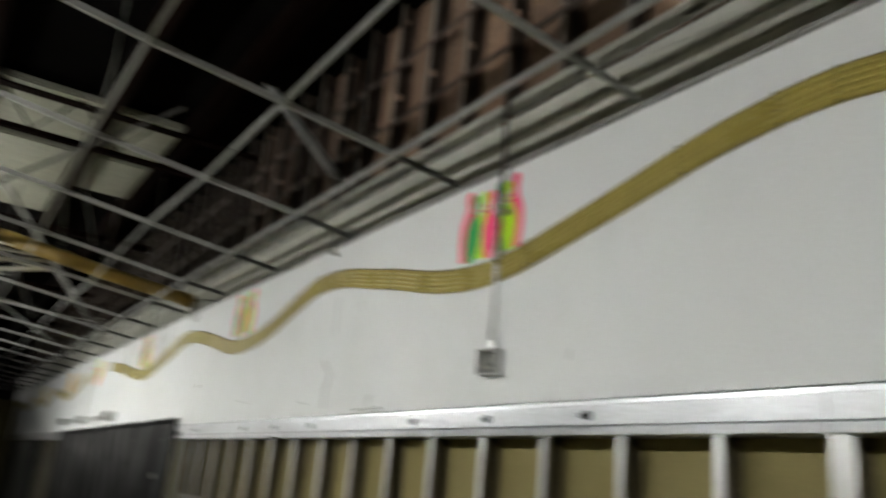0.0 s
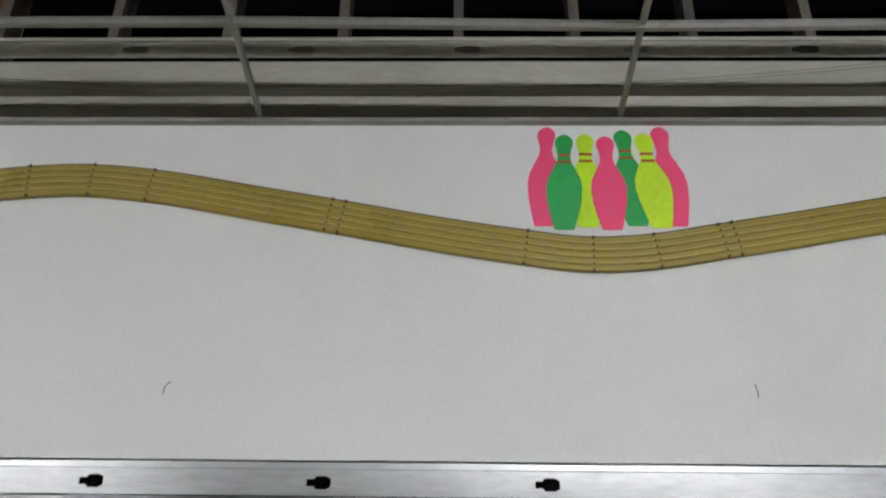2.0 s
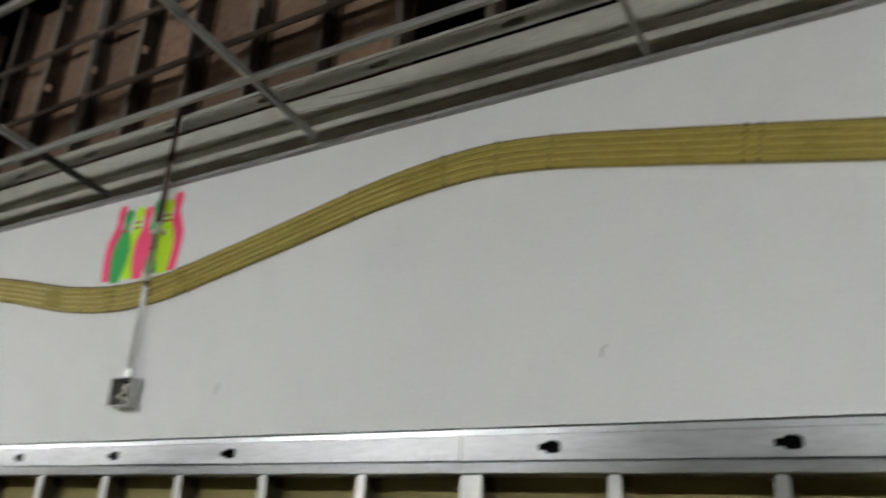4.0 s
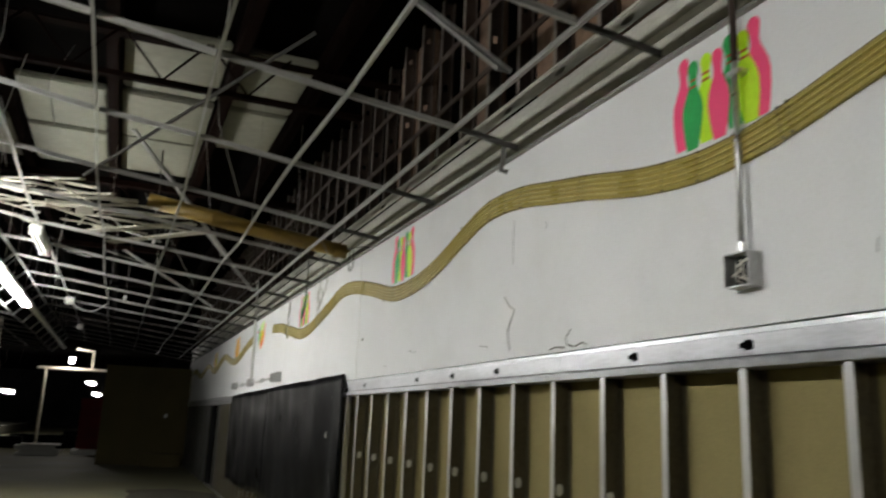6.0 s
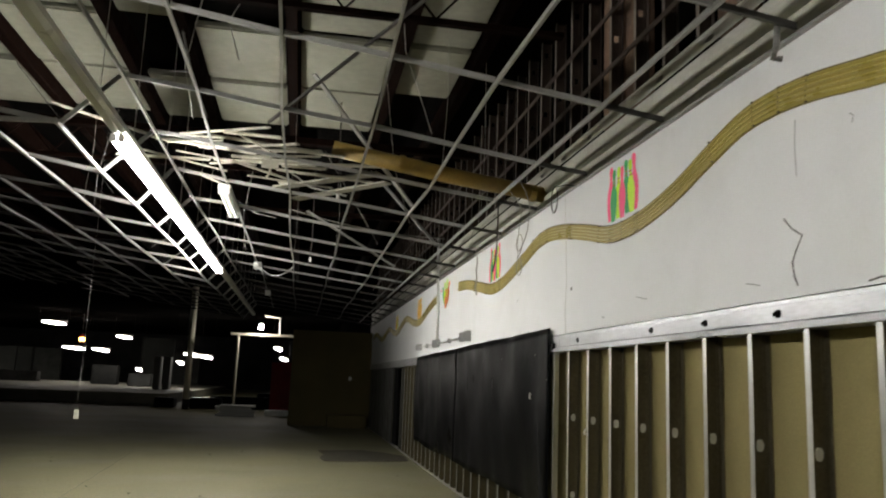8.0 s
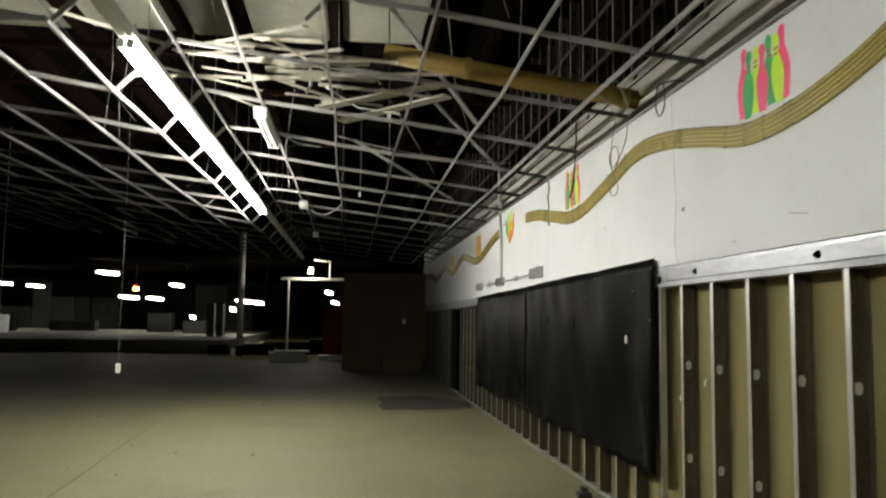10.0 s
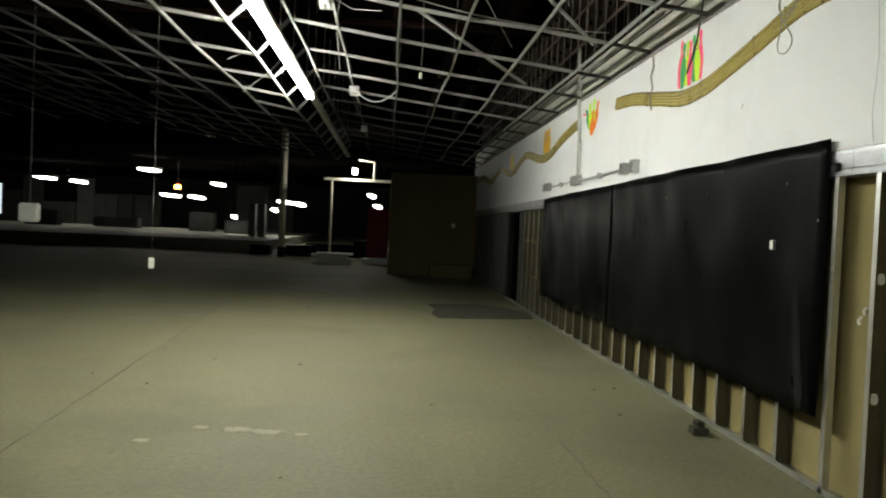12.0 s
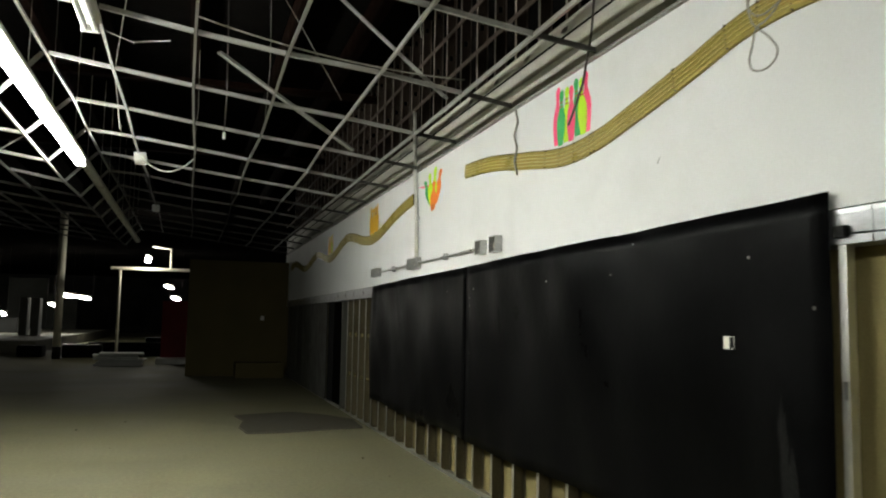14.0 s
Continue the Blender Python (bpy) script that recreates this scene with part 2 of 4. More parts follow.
def under(ob, parent, label=""):
    ob.parent = parent
    m = Matrix.Identity(4) if parent.parent else parent.matrix_basis.copy()
    ob.matrix_parent_inverse = m.inverted()
    if label:
        ob["label"] = label
    return ob


def tee_bm(p, q, flange=0.017, web=0.025, thick=0.0025):
    """A ceiling tee from p to q: a flat flange below, an upright web above."""
    p, q = Vector(p), Vector(q)
    d = (q - p).normalized()
    side = d.cross(Vector((0, 0, 1))).normalized()
    up = side.cross(d)
    bm = bmesh.new()
    for (s0, s1, u0, u1) in ((-flange / 2, flange / 2, 0, thick), (-thick / 2, thick / 2, thick, web), (-0.004, 0.004, web, web + 0.006)):
        vs = []
        for a in (p, q):
            for s, u in ((s0, u0), (s1, u0), (s1, u1), (s0, u1)):
                vs.append(bm.verts.new(a + side * s + up * u))
        for f in ((0, 1, 2, 3), (4, 5, 6, 7), (0, 1, 5, 4), (1, 2, 6, 5), (2, 3, 7, 6), (3, 0, 4, 7)):
            bm.faces.new([vs[k] for k in f])
    return bm


# ---- the setting ----
Y0, Y1 = -8.0, 24.0        # the long framed wall
XF, YF = -48.0, 72.0       # the far sides of the hall
thing("floor", box_bm(XF, 0.3, Y0, YF, -0.12, 0), FLOOR, "dusty worn bare concrete floor with scuffs", "floor", kind="structure")
thing("wall_east", box_bm(0, 0.016, Y0, Y1, 1.706, 2.79), WHITE_WALL, "white painted gypsum board above open framing", "wall", kind="structure")
thing("wall_backing", box_bm(0.094, 0.11, Y0, Y1, 0, 1.70), KRAFT, "brown paper back of gypsum board between studs", "wall", kind="structure")
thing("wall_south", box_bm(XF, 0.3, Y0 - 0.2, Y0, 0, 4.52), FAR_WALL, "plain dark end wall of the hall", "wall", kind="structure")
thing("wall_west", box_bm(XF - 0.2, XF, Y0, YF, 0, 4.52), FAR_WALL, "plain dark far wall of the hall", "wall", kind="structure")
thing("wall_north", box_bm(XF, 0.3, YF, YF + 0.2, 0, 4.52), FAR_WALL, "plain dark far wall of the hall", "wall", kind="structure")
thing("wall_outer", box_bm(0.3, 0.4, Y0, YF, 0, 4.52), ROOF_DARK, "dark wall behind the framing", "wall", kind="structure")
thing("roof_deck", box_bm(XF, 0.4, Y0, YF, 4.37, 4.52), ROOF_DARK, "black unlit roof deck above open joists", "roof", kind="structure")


# ---- framed wall: header with knockouts, studs with knockouts ----
def plate_with_holes(bm, y0, y1, z0, z1, x, holes, w=0.046, h=0.034):
    """An upright sheet at x with keyhole knockouts at the given y."""
    zc = (z0 + z1) / 2
    def quad(a, b, lo_a, lo_b, hi_a, hi_b):
        bm.faces.new([bm.verts.new(v) for v in ((x, a, lo_a), (x, b, lo_b), (x, b, hi_b), (x, a, hi_a))])

    last = y0
    for c in holes:
        steps = [(c - w / 2 + 0.000, 0.010), (c - w / 2 + 0.012, h / 2), (c + w / 2 - 0.008, h / 2), (c + w / 2, 0.009)]
        a = c - w / 2
        quad(last, a, z0, z0, z1, z1)
        for (ya, ha), (yb, hb) in zip(steps, steps[1:]):
            quad(ya, yb, zc + ha, zc + hb, z1, z1)
            quad(ya, yb, z0, z0, zc - ha, zc - hb)
        tab = c + w / 2
        quad(tab, tab + 0.018, zc + 0.009, zc + 0.009, z1, z1)
        quad(tab, tab + 0.018, z0, z0, zc - 0.009, zc - 0.009)
        last = tab + 0.018
    quad(last, y1, z0, z0, z1, z1)


def extrude_y(bm, profile, y0, y1, closed=True):
    a = [bm.verts.new((x, y0, z)) for x, z in profile]
    b = [bm.verts.new((x, y1, z)) for x, z in profile]
    n = len(profile)
    for k in range(n if closed else n - 1):
        bm.faces.new((a[k], a[(k + 1) % n], b[(k + 1) % n], b[k]))
    if closed:
        bm.faces.new(a)
        bm.faces.new(b[::-1])


frame_wall = holder("wall_frame", (0.045, 8, 0), "galvanised steel stud framing with a punched header", "wall frame", kind="structure")
HOLES = [-2.58, -1.97, -0.753, -0.15, 0.456, 1.661, 2.269, 2.878, 4.10, 4.708, 5.318, 6.54]
JOINTS = [(Y0, -2.9), (-2.897, 0.74), (0.743, 3.45), (3.453, 6.95), (6.953, 14.6), (14.603, Y1)]
for y0, y1 in JOINTS:
    bm = bmesh.new()
    hs = [h for h in HOLES if y0 + 0.05 < h < y1 - 0.05]
    if y0 > 6.9:
        hs = [y0 + 0.4 + 0.61 * k for k in range(int((y1 - y0 - 0.6) / 0.61))]
    plate_with_holes(bm, y0, y1, 1.612, 1.680, -0.010, hs)
    for v in bm.verts:
        v.co.x += (1.680 - v.co.z) * (0.015 if y0 == 0.743 else 0.02 if y0 < 0 else 0.04)
    extrude_y(bm, [(-0.0102, 1.6802), (-0.0115, 1.6815), (-0.0102 if y0 == 0.743 else -0.0116, 1.698), (-0.0087, 1.698), (-0.0095, 1.682), (-0.0090, 1.6803)], y0, y1)
    part("header", bm, STEEL, frame_wall)
    # black plate put in for the unlit cavity behind the knockouts
    bm = bmesh.new()
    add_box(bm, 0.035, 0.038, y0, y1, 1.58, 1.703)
    part("cavity_dark_plate", bm, BLACK_METAL, frame_wall)
    bm = bmesh.new()
    extrude_y(bm, [(-0.0025, 1.611), (-0.0112, 1.606), (-0.0100, 1.578), (-0.007, 1.575), (0.09, 1.575), (0.09, 1.578), (-0.006, 1.579), (-0.0085, 1.604)], y0, y1)
    part("track", bm, STEEL, frame_wall)
bm = bmesh.new()
extrude_y(bm, [(-0.004, 0.001), (-0.004, 0.032), (-0.002, 0.032), (-0.002, 0.004), (0.09, 0.004), (0.09, 0.001)], Y0, Y1)
part("bottom_track", bm, STUD_STEEL, frame_wall)


def stud_mesh(height, depth=0.088, flange=0.034):
    """A C-shaped steel stud: front and back flange, a web with punched slots."""
    bm = bmesh.new()
    t = 0.0014

    def slab(x0, x1, y0, y1, z0, z1):
        vs = [bm.verts.new(v) for v in ((x0, y0, z0), (x1, y0, z0), (x1, y1, z0), (x0, y1, z0), (x0, y0, z1), (x1, y0, z1), (x1, y1, z1), (x0, y1, z1))]
        for f in ((0, 1, 2, 3), (4, 5, 6, 7), (0, 1, 5, 4), (1, 2, 6, 5), (2, 3, 7, 6), (3, 0, 4, 7)):
            bm.faces.new([vs[k] for k in f])

    slab(0, t, 0, flange, 0, height)
    slab(depth - t, depth, 0, flange, 0, height)
    slab(t, 0.008, 0, t, 0, height)
    z = 0.0
    for c in (0.54, 1.09):
        if c > height:
            continue
        slab(t, depth - t, flange - t, flange, z, c - 0.024)
        slab(t, 0.032, flange - t, flange, c - 0.024, c + 0.024)
        slab(0.064, depth - t, flange - t, flange, c - 0.024, c + 0.024)
        z = c + 0.024
    slab(t, depth - t, flange - t, flange, z, height)
    for x in (0.014, 0.070):
        slab(x, x + 0.006, flange - 0.0045, flange - t, 0, height)
    # web and back flange take slot 1, whose colour holds the stud's inner shade
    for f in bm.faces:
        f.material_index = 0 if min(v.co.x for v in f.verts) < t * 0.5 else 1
    return bm


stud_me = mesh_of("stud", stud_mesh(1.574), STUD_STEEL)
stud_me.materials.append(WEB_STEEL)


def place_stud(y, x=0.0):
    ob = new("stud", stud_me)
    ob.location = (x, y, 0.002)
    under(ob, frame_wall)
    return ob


bush = bmesh.new()
outline = [(0.048 + 0.018 * math.cos((k + 0.5) * math.tau / 12), 0.027 * math.sin((k + 0.5) * math.tau / 12)) for k in range(12)]
ends = [[bush.verts.new((x, y, z)) for x, z in outline] for y in (0.0305, 0.0355)]
bush.faces.new(ends[0])
bush.faces.new(ends[1][::-1])
for k in range(12):
    bush.faces.new((ends[0][k], ends[0][k - 1], ends[1][k - 1], ends[1][k]))
bush_me = mesh_of("bushing", bush, TORN)

k = -20
while True:
    y = 0.288 - 0.017 + 0.4045 * k
    k += 1
    if y > 22.6:
        break
    if 16.35 < y < 17.7 or 6.85 < y < 7.15:
        continue
    place_stud(y)
    for z in (0.542, 1.092) if 2.4 < y < 7 else ():
        ob = new("bushing", bush_me)
        ob.location = (0.0, y, z)
        under(ob, frame_wall)

place_stud(0.7105)

# the end stud beside the black sheet shows its punched web to the room
bm = bmesh.new()
for z0, z1 in ((0.002, 0.51), (0.57, 1.05), (1.11, 1.62)):
    add_box(bm, -0.004, -0.002, 7.072, 7.108, z0, z1)
for c in (0.54, 1.08):
    add_box(bm, -0.004, -0.002, 7.072, 7.080, c - 0.03, c + 0.03)
    add_box(bm, -0.004, -0.002, 7.100, 7.108, c - 0.03, c + 0.03)
add_box(bm, -0.002, 0.03, 7.072, 7.074, 0.002, 1.574)
add_box(bm, -0.002, 0.03, 7.106, 7.108, 0.002, 1.574)
# added back plate closes the stud so its punched holes stay dark
add_box(bm, 0.030, 0.032, 7.072, 7.108, 0.002, 1.574)
part("end_stud", bm, STUD_STEEL, frame_wall, "bright steel stud with punched web beside black sheet")

# ---- wall above the ceiling line: edge angle, girts, upper studs, insulation ----
upper = holder("wall_upper_frame", (0.05, 8, 2.8), "grey horizontal sheet girts under dark steel studs", "wall frame", kind="structure")
bm = bmesh.new()
extrude_y(bm, [(-0.026, 2.788), (0.0, 2.788), (0.0, 2.818), (0.002, 2.818), (0.002, 2.786), (-0.026, 2.786)], Y0, Y1)
part("wall_angle", bm, TEE, upper)
bm = bmesh.new()
extrude_y(bm, [(0.060, 2.80), (0.060, 2.845), (0.004, 2.862), (0.004, 2.906), (0.045, 2.914), (0.045, 2.934), (0.004, 2.944), (0.004, 3.052), (0.03, 3.054), (0.03, 3.062), (0.09, 3.062), (0.09, 2.80)], Y0, Y1)
part("girt", bm, GIRT, upper)
bm = bmesh.new()
hs = [-5.72 + 0.575 * k for k in range(50)]
plate_with_holes(bm, Y0, Y1, 3.066, 3.135, 0.0, [h for h in hs if h < Y1 - 0.4], 0.07, 0.03)
extrude_y(bm, [(-0.006, 3.135), (-0.006, 3.15), (0.085, 3.15), (0.085, 3.146), (-0.002, 3.146), (-0.002, 3.135)], Y0, Y1)
part("upper_track", bm, GIRT, upper)
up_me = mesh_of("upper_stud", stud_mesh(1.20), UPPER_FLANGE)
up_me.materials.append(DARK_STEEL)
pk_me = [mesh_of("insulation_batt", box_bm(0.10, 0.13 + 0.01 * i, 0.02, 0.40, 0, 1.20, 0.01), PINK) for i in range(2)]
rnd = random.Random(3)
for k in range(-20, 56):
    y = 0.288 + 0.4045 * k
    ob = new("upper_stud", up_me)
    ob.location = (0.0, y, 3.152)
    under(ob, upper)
    if 0.8 < y < 4.4 and rnd.random() < 0.75 or 5.2 < y < 6.2:
        ob = new("insulation_batt", pk_me[k % 2])
        ob.location = (0.0, y, 3.152)
        under(ob, upper)
bm = bmesh.new()
for z in (3.45, 3.85):
    add_box(bm, -0.012, -0.002, Y0, Y1, z, z + 0.035)
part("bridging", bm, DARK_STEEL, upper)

# ---- roof joists and faced insulation ----
roof = holder("roof_frame", (-4, 8, 4.2), "dark joists with pale faced insulation panels between", "roof frame", kind="structure")
JX = [-0.55, -1.25, -2.2, -3.1, -3.7, -4.7, -5.6, -6.6, -7.6]
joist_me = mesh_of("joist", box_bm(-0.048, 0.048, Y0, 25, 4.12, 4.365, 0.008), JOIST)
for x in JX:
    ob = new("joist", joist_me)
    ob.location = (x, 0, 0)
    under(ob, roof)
rnd = random.Random(5)
for a, b in zip(JX, JX[1:]):
    for y0, y1 in ((6.35, 7.62), (7.66, 8.9), (8.94, 10.25)):
        if b < -5 and y0 < 7 or rnd.random() < 0.08:
            continue
        dz = rnd.uniform(-0.02, 0.02)
        part("insulation_panel", box_bm(b + 0.07, a - 0.07, y0 + rnd.uniform(0, 0.06), y1, 4.22 + dz, 4.28 + dz, 0.015), ROOF_WHITE, roof)
for y, h in ((6.25, 0.2), (10.4, 0.26), (2.0, 0.2), (14.6, 0.26), (18.8, 0.26)):
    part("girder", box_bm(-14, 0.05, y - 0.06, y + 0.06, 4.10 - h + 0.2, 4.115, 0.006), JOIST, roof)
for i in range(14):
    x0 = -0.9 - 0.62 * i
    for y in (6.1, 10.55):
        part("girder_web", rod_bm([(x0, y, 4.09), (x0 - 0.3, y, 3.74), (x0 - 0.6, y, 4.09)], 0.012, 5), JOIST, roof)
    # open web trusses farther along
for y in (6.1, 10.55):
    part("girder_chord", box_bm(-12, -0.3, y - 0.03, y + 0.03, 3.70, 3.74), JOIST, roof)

# ---- hanging ceiling grid, rising gently away from the wall, with a step at the lamp row ----
def ceil_z(x):
    return 2.795 + 0.125 * -x if x > -3.4 else 2.835 + 0.131 * (-3.57 - x)


grid = holder("ceiling_grid", (-2, 8, 2.9), "bare white ceiling tee grid with its tiles gone", "ceiling grid", kind="structure")
LONG = [-0.40, -0.98, -1.585, -2.17, -2.755, -3.22]
LOW = [-3.57, -4.15, -4.78, -5.39, -6.0, -6.61, -7.22, -7.83, -8.44, -9.05]
ROWS = [1.424 + 1.226 * k - (0.055 if k == -1 else 0) for k in range(-7, 19)]
rnd = random.Random(11)


def node(x, y):
    """A joint of the slightly bent grid."""
    r = random.Random(int(x * 1000) * 7919 + int(round(y * 100)))
    s = 0.4 if x > -0.5 else 1.0
    return Vector((x + r.uniform(-0.022, 0.022) * s, y + r.uniform(-0.02, 0.02) * s, ceil_z(x) + r.uniform(-0.014, 0.014) * s))


for x in LONG + LOW:
    y = Y0 + 0.3 if x > -3.5 else 6.28 if x > -4 else 2.6
    ys = [y] + [r for r in ROWS if r > y + 0.3]
    for a, b in zip(ys, ys[1:]):
        if x < -5.5 and rnd.random() < 0.12:
            continue
        # tees left of the lamp row or far along get the dimmed paint
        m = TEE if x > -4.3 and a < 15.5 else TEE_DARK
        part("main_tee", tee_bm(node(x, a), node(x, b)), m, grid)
for y in ROWS:
    xs = [-0.03] + LONG
    for a, b in zip(xs, xs[1:]):
        if a < -0.5 and 6.6 < y < 7.0 and rnd.random() < 0.5:
            continue
        p, q = (node(a, y) if a < -0.1 else Vector((a, y, ceil_z(a)))), node(b, y)
        d = (q - p).normalized() * 0.013
        # rows past the lamps are dimmed by paint; wall-side ends use it too
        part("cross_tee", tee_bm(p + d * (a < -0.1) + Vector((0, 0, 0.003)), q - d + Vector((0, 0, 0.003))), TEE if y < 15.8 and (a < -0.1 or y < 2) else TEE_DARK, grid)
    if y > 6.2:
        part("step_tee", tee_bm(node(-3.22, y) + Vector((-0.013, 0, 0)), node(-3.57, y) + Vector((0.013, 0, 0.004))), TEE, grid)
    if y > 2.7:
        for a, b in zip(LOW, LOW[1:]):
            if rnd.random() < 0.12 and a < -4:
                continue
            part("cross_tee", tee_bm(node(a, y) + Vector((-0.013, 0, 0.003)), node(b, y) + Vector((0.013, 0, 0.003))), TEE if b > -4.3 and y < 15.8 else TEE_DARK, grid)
part("broken_tee", tee_bm((-3.58, 6.29, 2.837), (-3.95, 6.24, 2.80)), TEE, grid)
bm = bmesh.new()
for x in (-9.7, -10.9, -12.1, -13.3, -14.5, -15.7):
    for y0 in range(5, 24, 4):
        add_box(bm, x - 0.012, x + 0.012, y0, y0 + 3.9, 3.66, 3.69)
for y in [2.65 + 1.226 * k for k in range(0, 18)]:
    add_box(bm, -16, -9.2, y - 0.012, y + 0.012, 3.664, 3.686)
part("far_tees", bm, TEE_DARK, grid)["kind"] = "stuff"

# hanger wires and braces
for i, (x, y) in enumerate([(-0.40, 2.4), (-1.585, 4.0), (-0.98, 6.9), (-2.17, 9.0), (-2.755, 5.2), (-1.585, 11.8), (-0.40, 8.1), (-3.22, 8.0), (-4.15, 9.2), (-2.17, 13.5), (-4.78, 7.4)]):
    part("hanger_wire", rod_bm([(x, y, ceil_z(x) + 0.03), (x + 0.03, y + 0.05, 3.5), (x + 0.01, y + 0.02, 4.36)], 0.0022, 4), CABLE, grid)


def strap(p, q, w, label, name="diagonal_brace", material=TEE, fold=0.02):
    p, q = Vector(p), Vector(q)
    d = (q - p).normalized()
    side = d.cross(Vector((0, 0, 1))).normalized()
    up = side.cross(d)
    bm = bmesh.new()
    for s0, s1, u0, u1 in ((-w / 2, w / 2, 0, 0.003), (-w / 2, -w / 2 + 0.003, 0.003, fold), (w / 2 - 0.003, w / 2, 0.003, fold)):
        vs = [bm.verts.new(a + side * s + up * u) for a in (p, q) for s, u in ((s0, u0), (s1, u0), (s1, u1), (s0, u1))]
        for f in ((0, 1, 2, 3), (4, 5, 6, 7), (0, 1, 5, 4), (1, 2, 6, 5), (2, 3, 7, 6), (3, 0, 4, 7)):
            bm.faces.new([vs[k] for k in f])
    return thing(name, bm, material, label, "brace", "ceiling braces")


strap((-0.45, 3.2, 2.88), (-0.48, 4.6, 4.0), 0.07, "grey steel channel brace rising from the ceiling grid")
strap((-0.45, 10.25, 2.89), (-1.2, 11.06, 3.95), 0.07, "grey steel channel brace rising from the ceiling grid")
strap((-0.7, 12.4, 2.92), (-2.0, 11.6, 3.48), 0.045, "thin bent steel strap brace above ceiling grid")
strap((-0.98, 8.6, 2.98), (-2.0, 7.5, 3.8), 0.035, "thin bent steel strap brace above ceiling grid")
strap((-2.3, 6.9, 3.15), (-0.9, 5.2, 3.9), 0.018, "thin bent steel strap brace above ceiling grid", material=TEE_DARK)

rnd = random.Random(77)
for i in range(14):
    x, y = rnd.uniform(-4.5, -0.9), rnd.uniform(5.0, 16.0)
    p = Vector((x, y, ceil_z(x) + 0.04))
    q = Vector((x + rnd.uniform(-1.3, 1.3), y + rnd.uniform(-1.8, 1.8), rnd.uniform(3.5, 4.3)))
    mid = p.lerp(q, 0.5) + Vector((rnd.uniform(-0.1, 0.1), rnd.uniform(-0.1, 0.1), -0.08))
    thing("tie_wire", rod_bm([p, mid, q], rnd.choice((0.003, 0.005, 0.008)), 4), rnd.choice((CABLE, TEE_DARK, CABLE)), "slack steel tie wire between grid and roof", "wire", "tie wires")

# ochre pipe that comes out of the wall over the grid
bm = rod_bm([(0.05, 7.5, 2.925), (-0.8, 7.5, 3.03), (-1.8, 7.52, 3.186)], 0.066, 14)
pipe = thing("overhead_pipe", bm, OCHRE, "ochre wrapped overhead pipe running out of the wall", "pipe", smooth=True)
for x, z in ((-0.06, 2.935), (-1.2, 3.095)):
    part("pipe_collar", rod_bm([(x, 7.5, z), (x - 0.05, 7.5, z + 0.005)], 0.073, 14), OCHRE, pipe)

# broken ceiling tiles and strips on the grid
rnd = random.Random(21)
for i in range(30):
    cx, cy = -2.45 + rnd.gauss(0, 0.38), 8.0 + rnd.gauss(0, 0.42)
    ln, w = rnd.uniform(0.35, 1.1), rnd.uniform(0.018, 0.06)
    ang = rnd.gauss(12, 22)
    bm = box_bm(-ln / 2, ln / 2, -w / 2, w / 2, -0.007, 0.007, 0.003)
    for v in bm.verts:
        v.co.z += 0.05 * math.sin(v.co.x * 3 + i) * 0.5
    ob = thing("ceiling_strip", bm, SCRAP, "broken cream ceiling tile strip lying on the grid", "debris", "broken ceiling strips")
    cx = min(cx, -1.5)
    ob.matrix_basis = pose(cx, cy, ceil_z(max(cx, -3.2)) + 0.06 + 0.012 * (i % 9), rnd.gauss(0, 7), rnd.gauss(0, 6), ang)
for p, r in (((-1.68, 8.75, 3.12), -38), ((-1.82, 8.5, 3.15), -30)):
    ob = thing("ceiling_strip", box_bm(-0.55, 0.55, -0.07, 0.07, -0.008, 0.008, 0.003), SCRAP, "long broken cream board leaning across the grid", "debris", "broken ceiling strips")
    ob.matrix_basis = pose(*p, 3, -4, r)
bm = bmesh.new()
sweep(bm, [(-2.32, 7.75, 3.16), (-2.31, 7.76, 3.0), (-2.34, 7.74, 2.94)], 0.012, 5)
add_box(bm, -2.38, -2.24, 7.72, 7.75, 3.03, 3.1)
thing("hanging_scrap", bm, SCRAP, "limp yellowed strip hanging through the grid", "debris")


# ---- lamps ----
def strip_lamp(y0, lit, x=-3.32, z=2.905, far=False):
    """An eight foot strip fixture: housing, two end sockets, two tubes."""
    lamp = holder("strip_light", (x, y0 + 1.22, z + 0.07),
                  "lit white fluorescent strip light with bare tubes" if lit else "dead fluorescent strip housing with no tubes", "light", "row of strip lights")
    bm = bmesh.new()
    prof = [(x - 0.05, z + 0.10), (x + 0.05, z + 0.10), (x + 0.05, z + 0.06), (x + 0.026, z + 0.037), (x - 0.026, z + 0.037), (x - 0.05, z + 0.06)]
    extrude_y(bm, prof, y0, y0 + 2.43)
    part("housing", bm, ENAMEL, lamp)
    if lit:
        for s in (-0.027, 0.027):
            part("tube", rod_bm([(x + s, y0 + 0.03, z), (x + s, y0 + 2.40, z)], 0.019, 10), TUBE, lamp, "glowing tube", smooth=True)
            for y in (y0 + 0.004, y0 + 2.404):
                part("socket", box_bm(x + s - 0.02, x + s + 0.02, y, y + 0.022, z - 0.022, z + 0.034, 0.003), ENAMEL, lamp)
    for y in (y0 + 0.5, y0 + 1.9):
        part("hanger", rod_bm([(x, y, z + 0.10), (x, y, 4.37)], 0.003, 4), CABLE, lamp)
    return lamp


for k in range(-5, 7):
    strip_lamp(6.78 + 2.45 * k, k in (0, 1, 2, -2, -4))

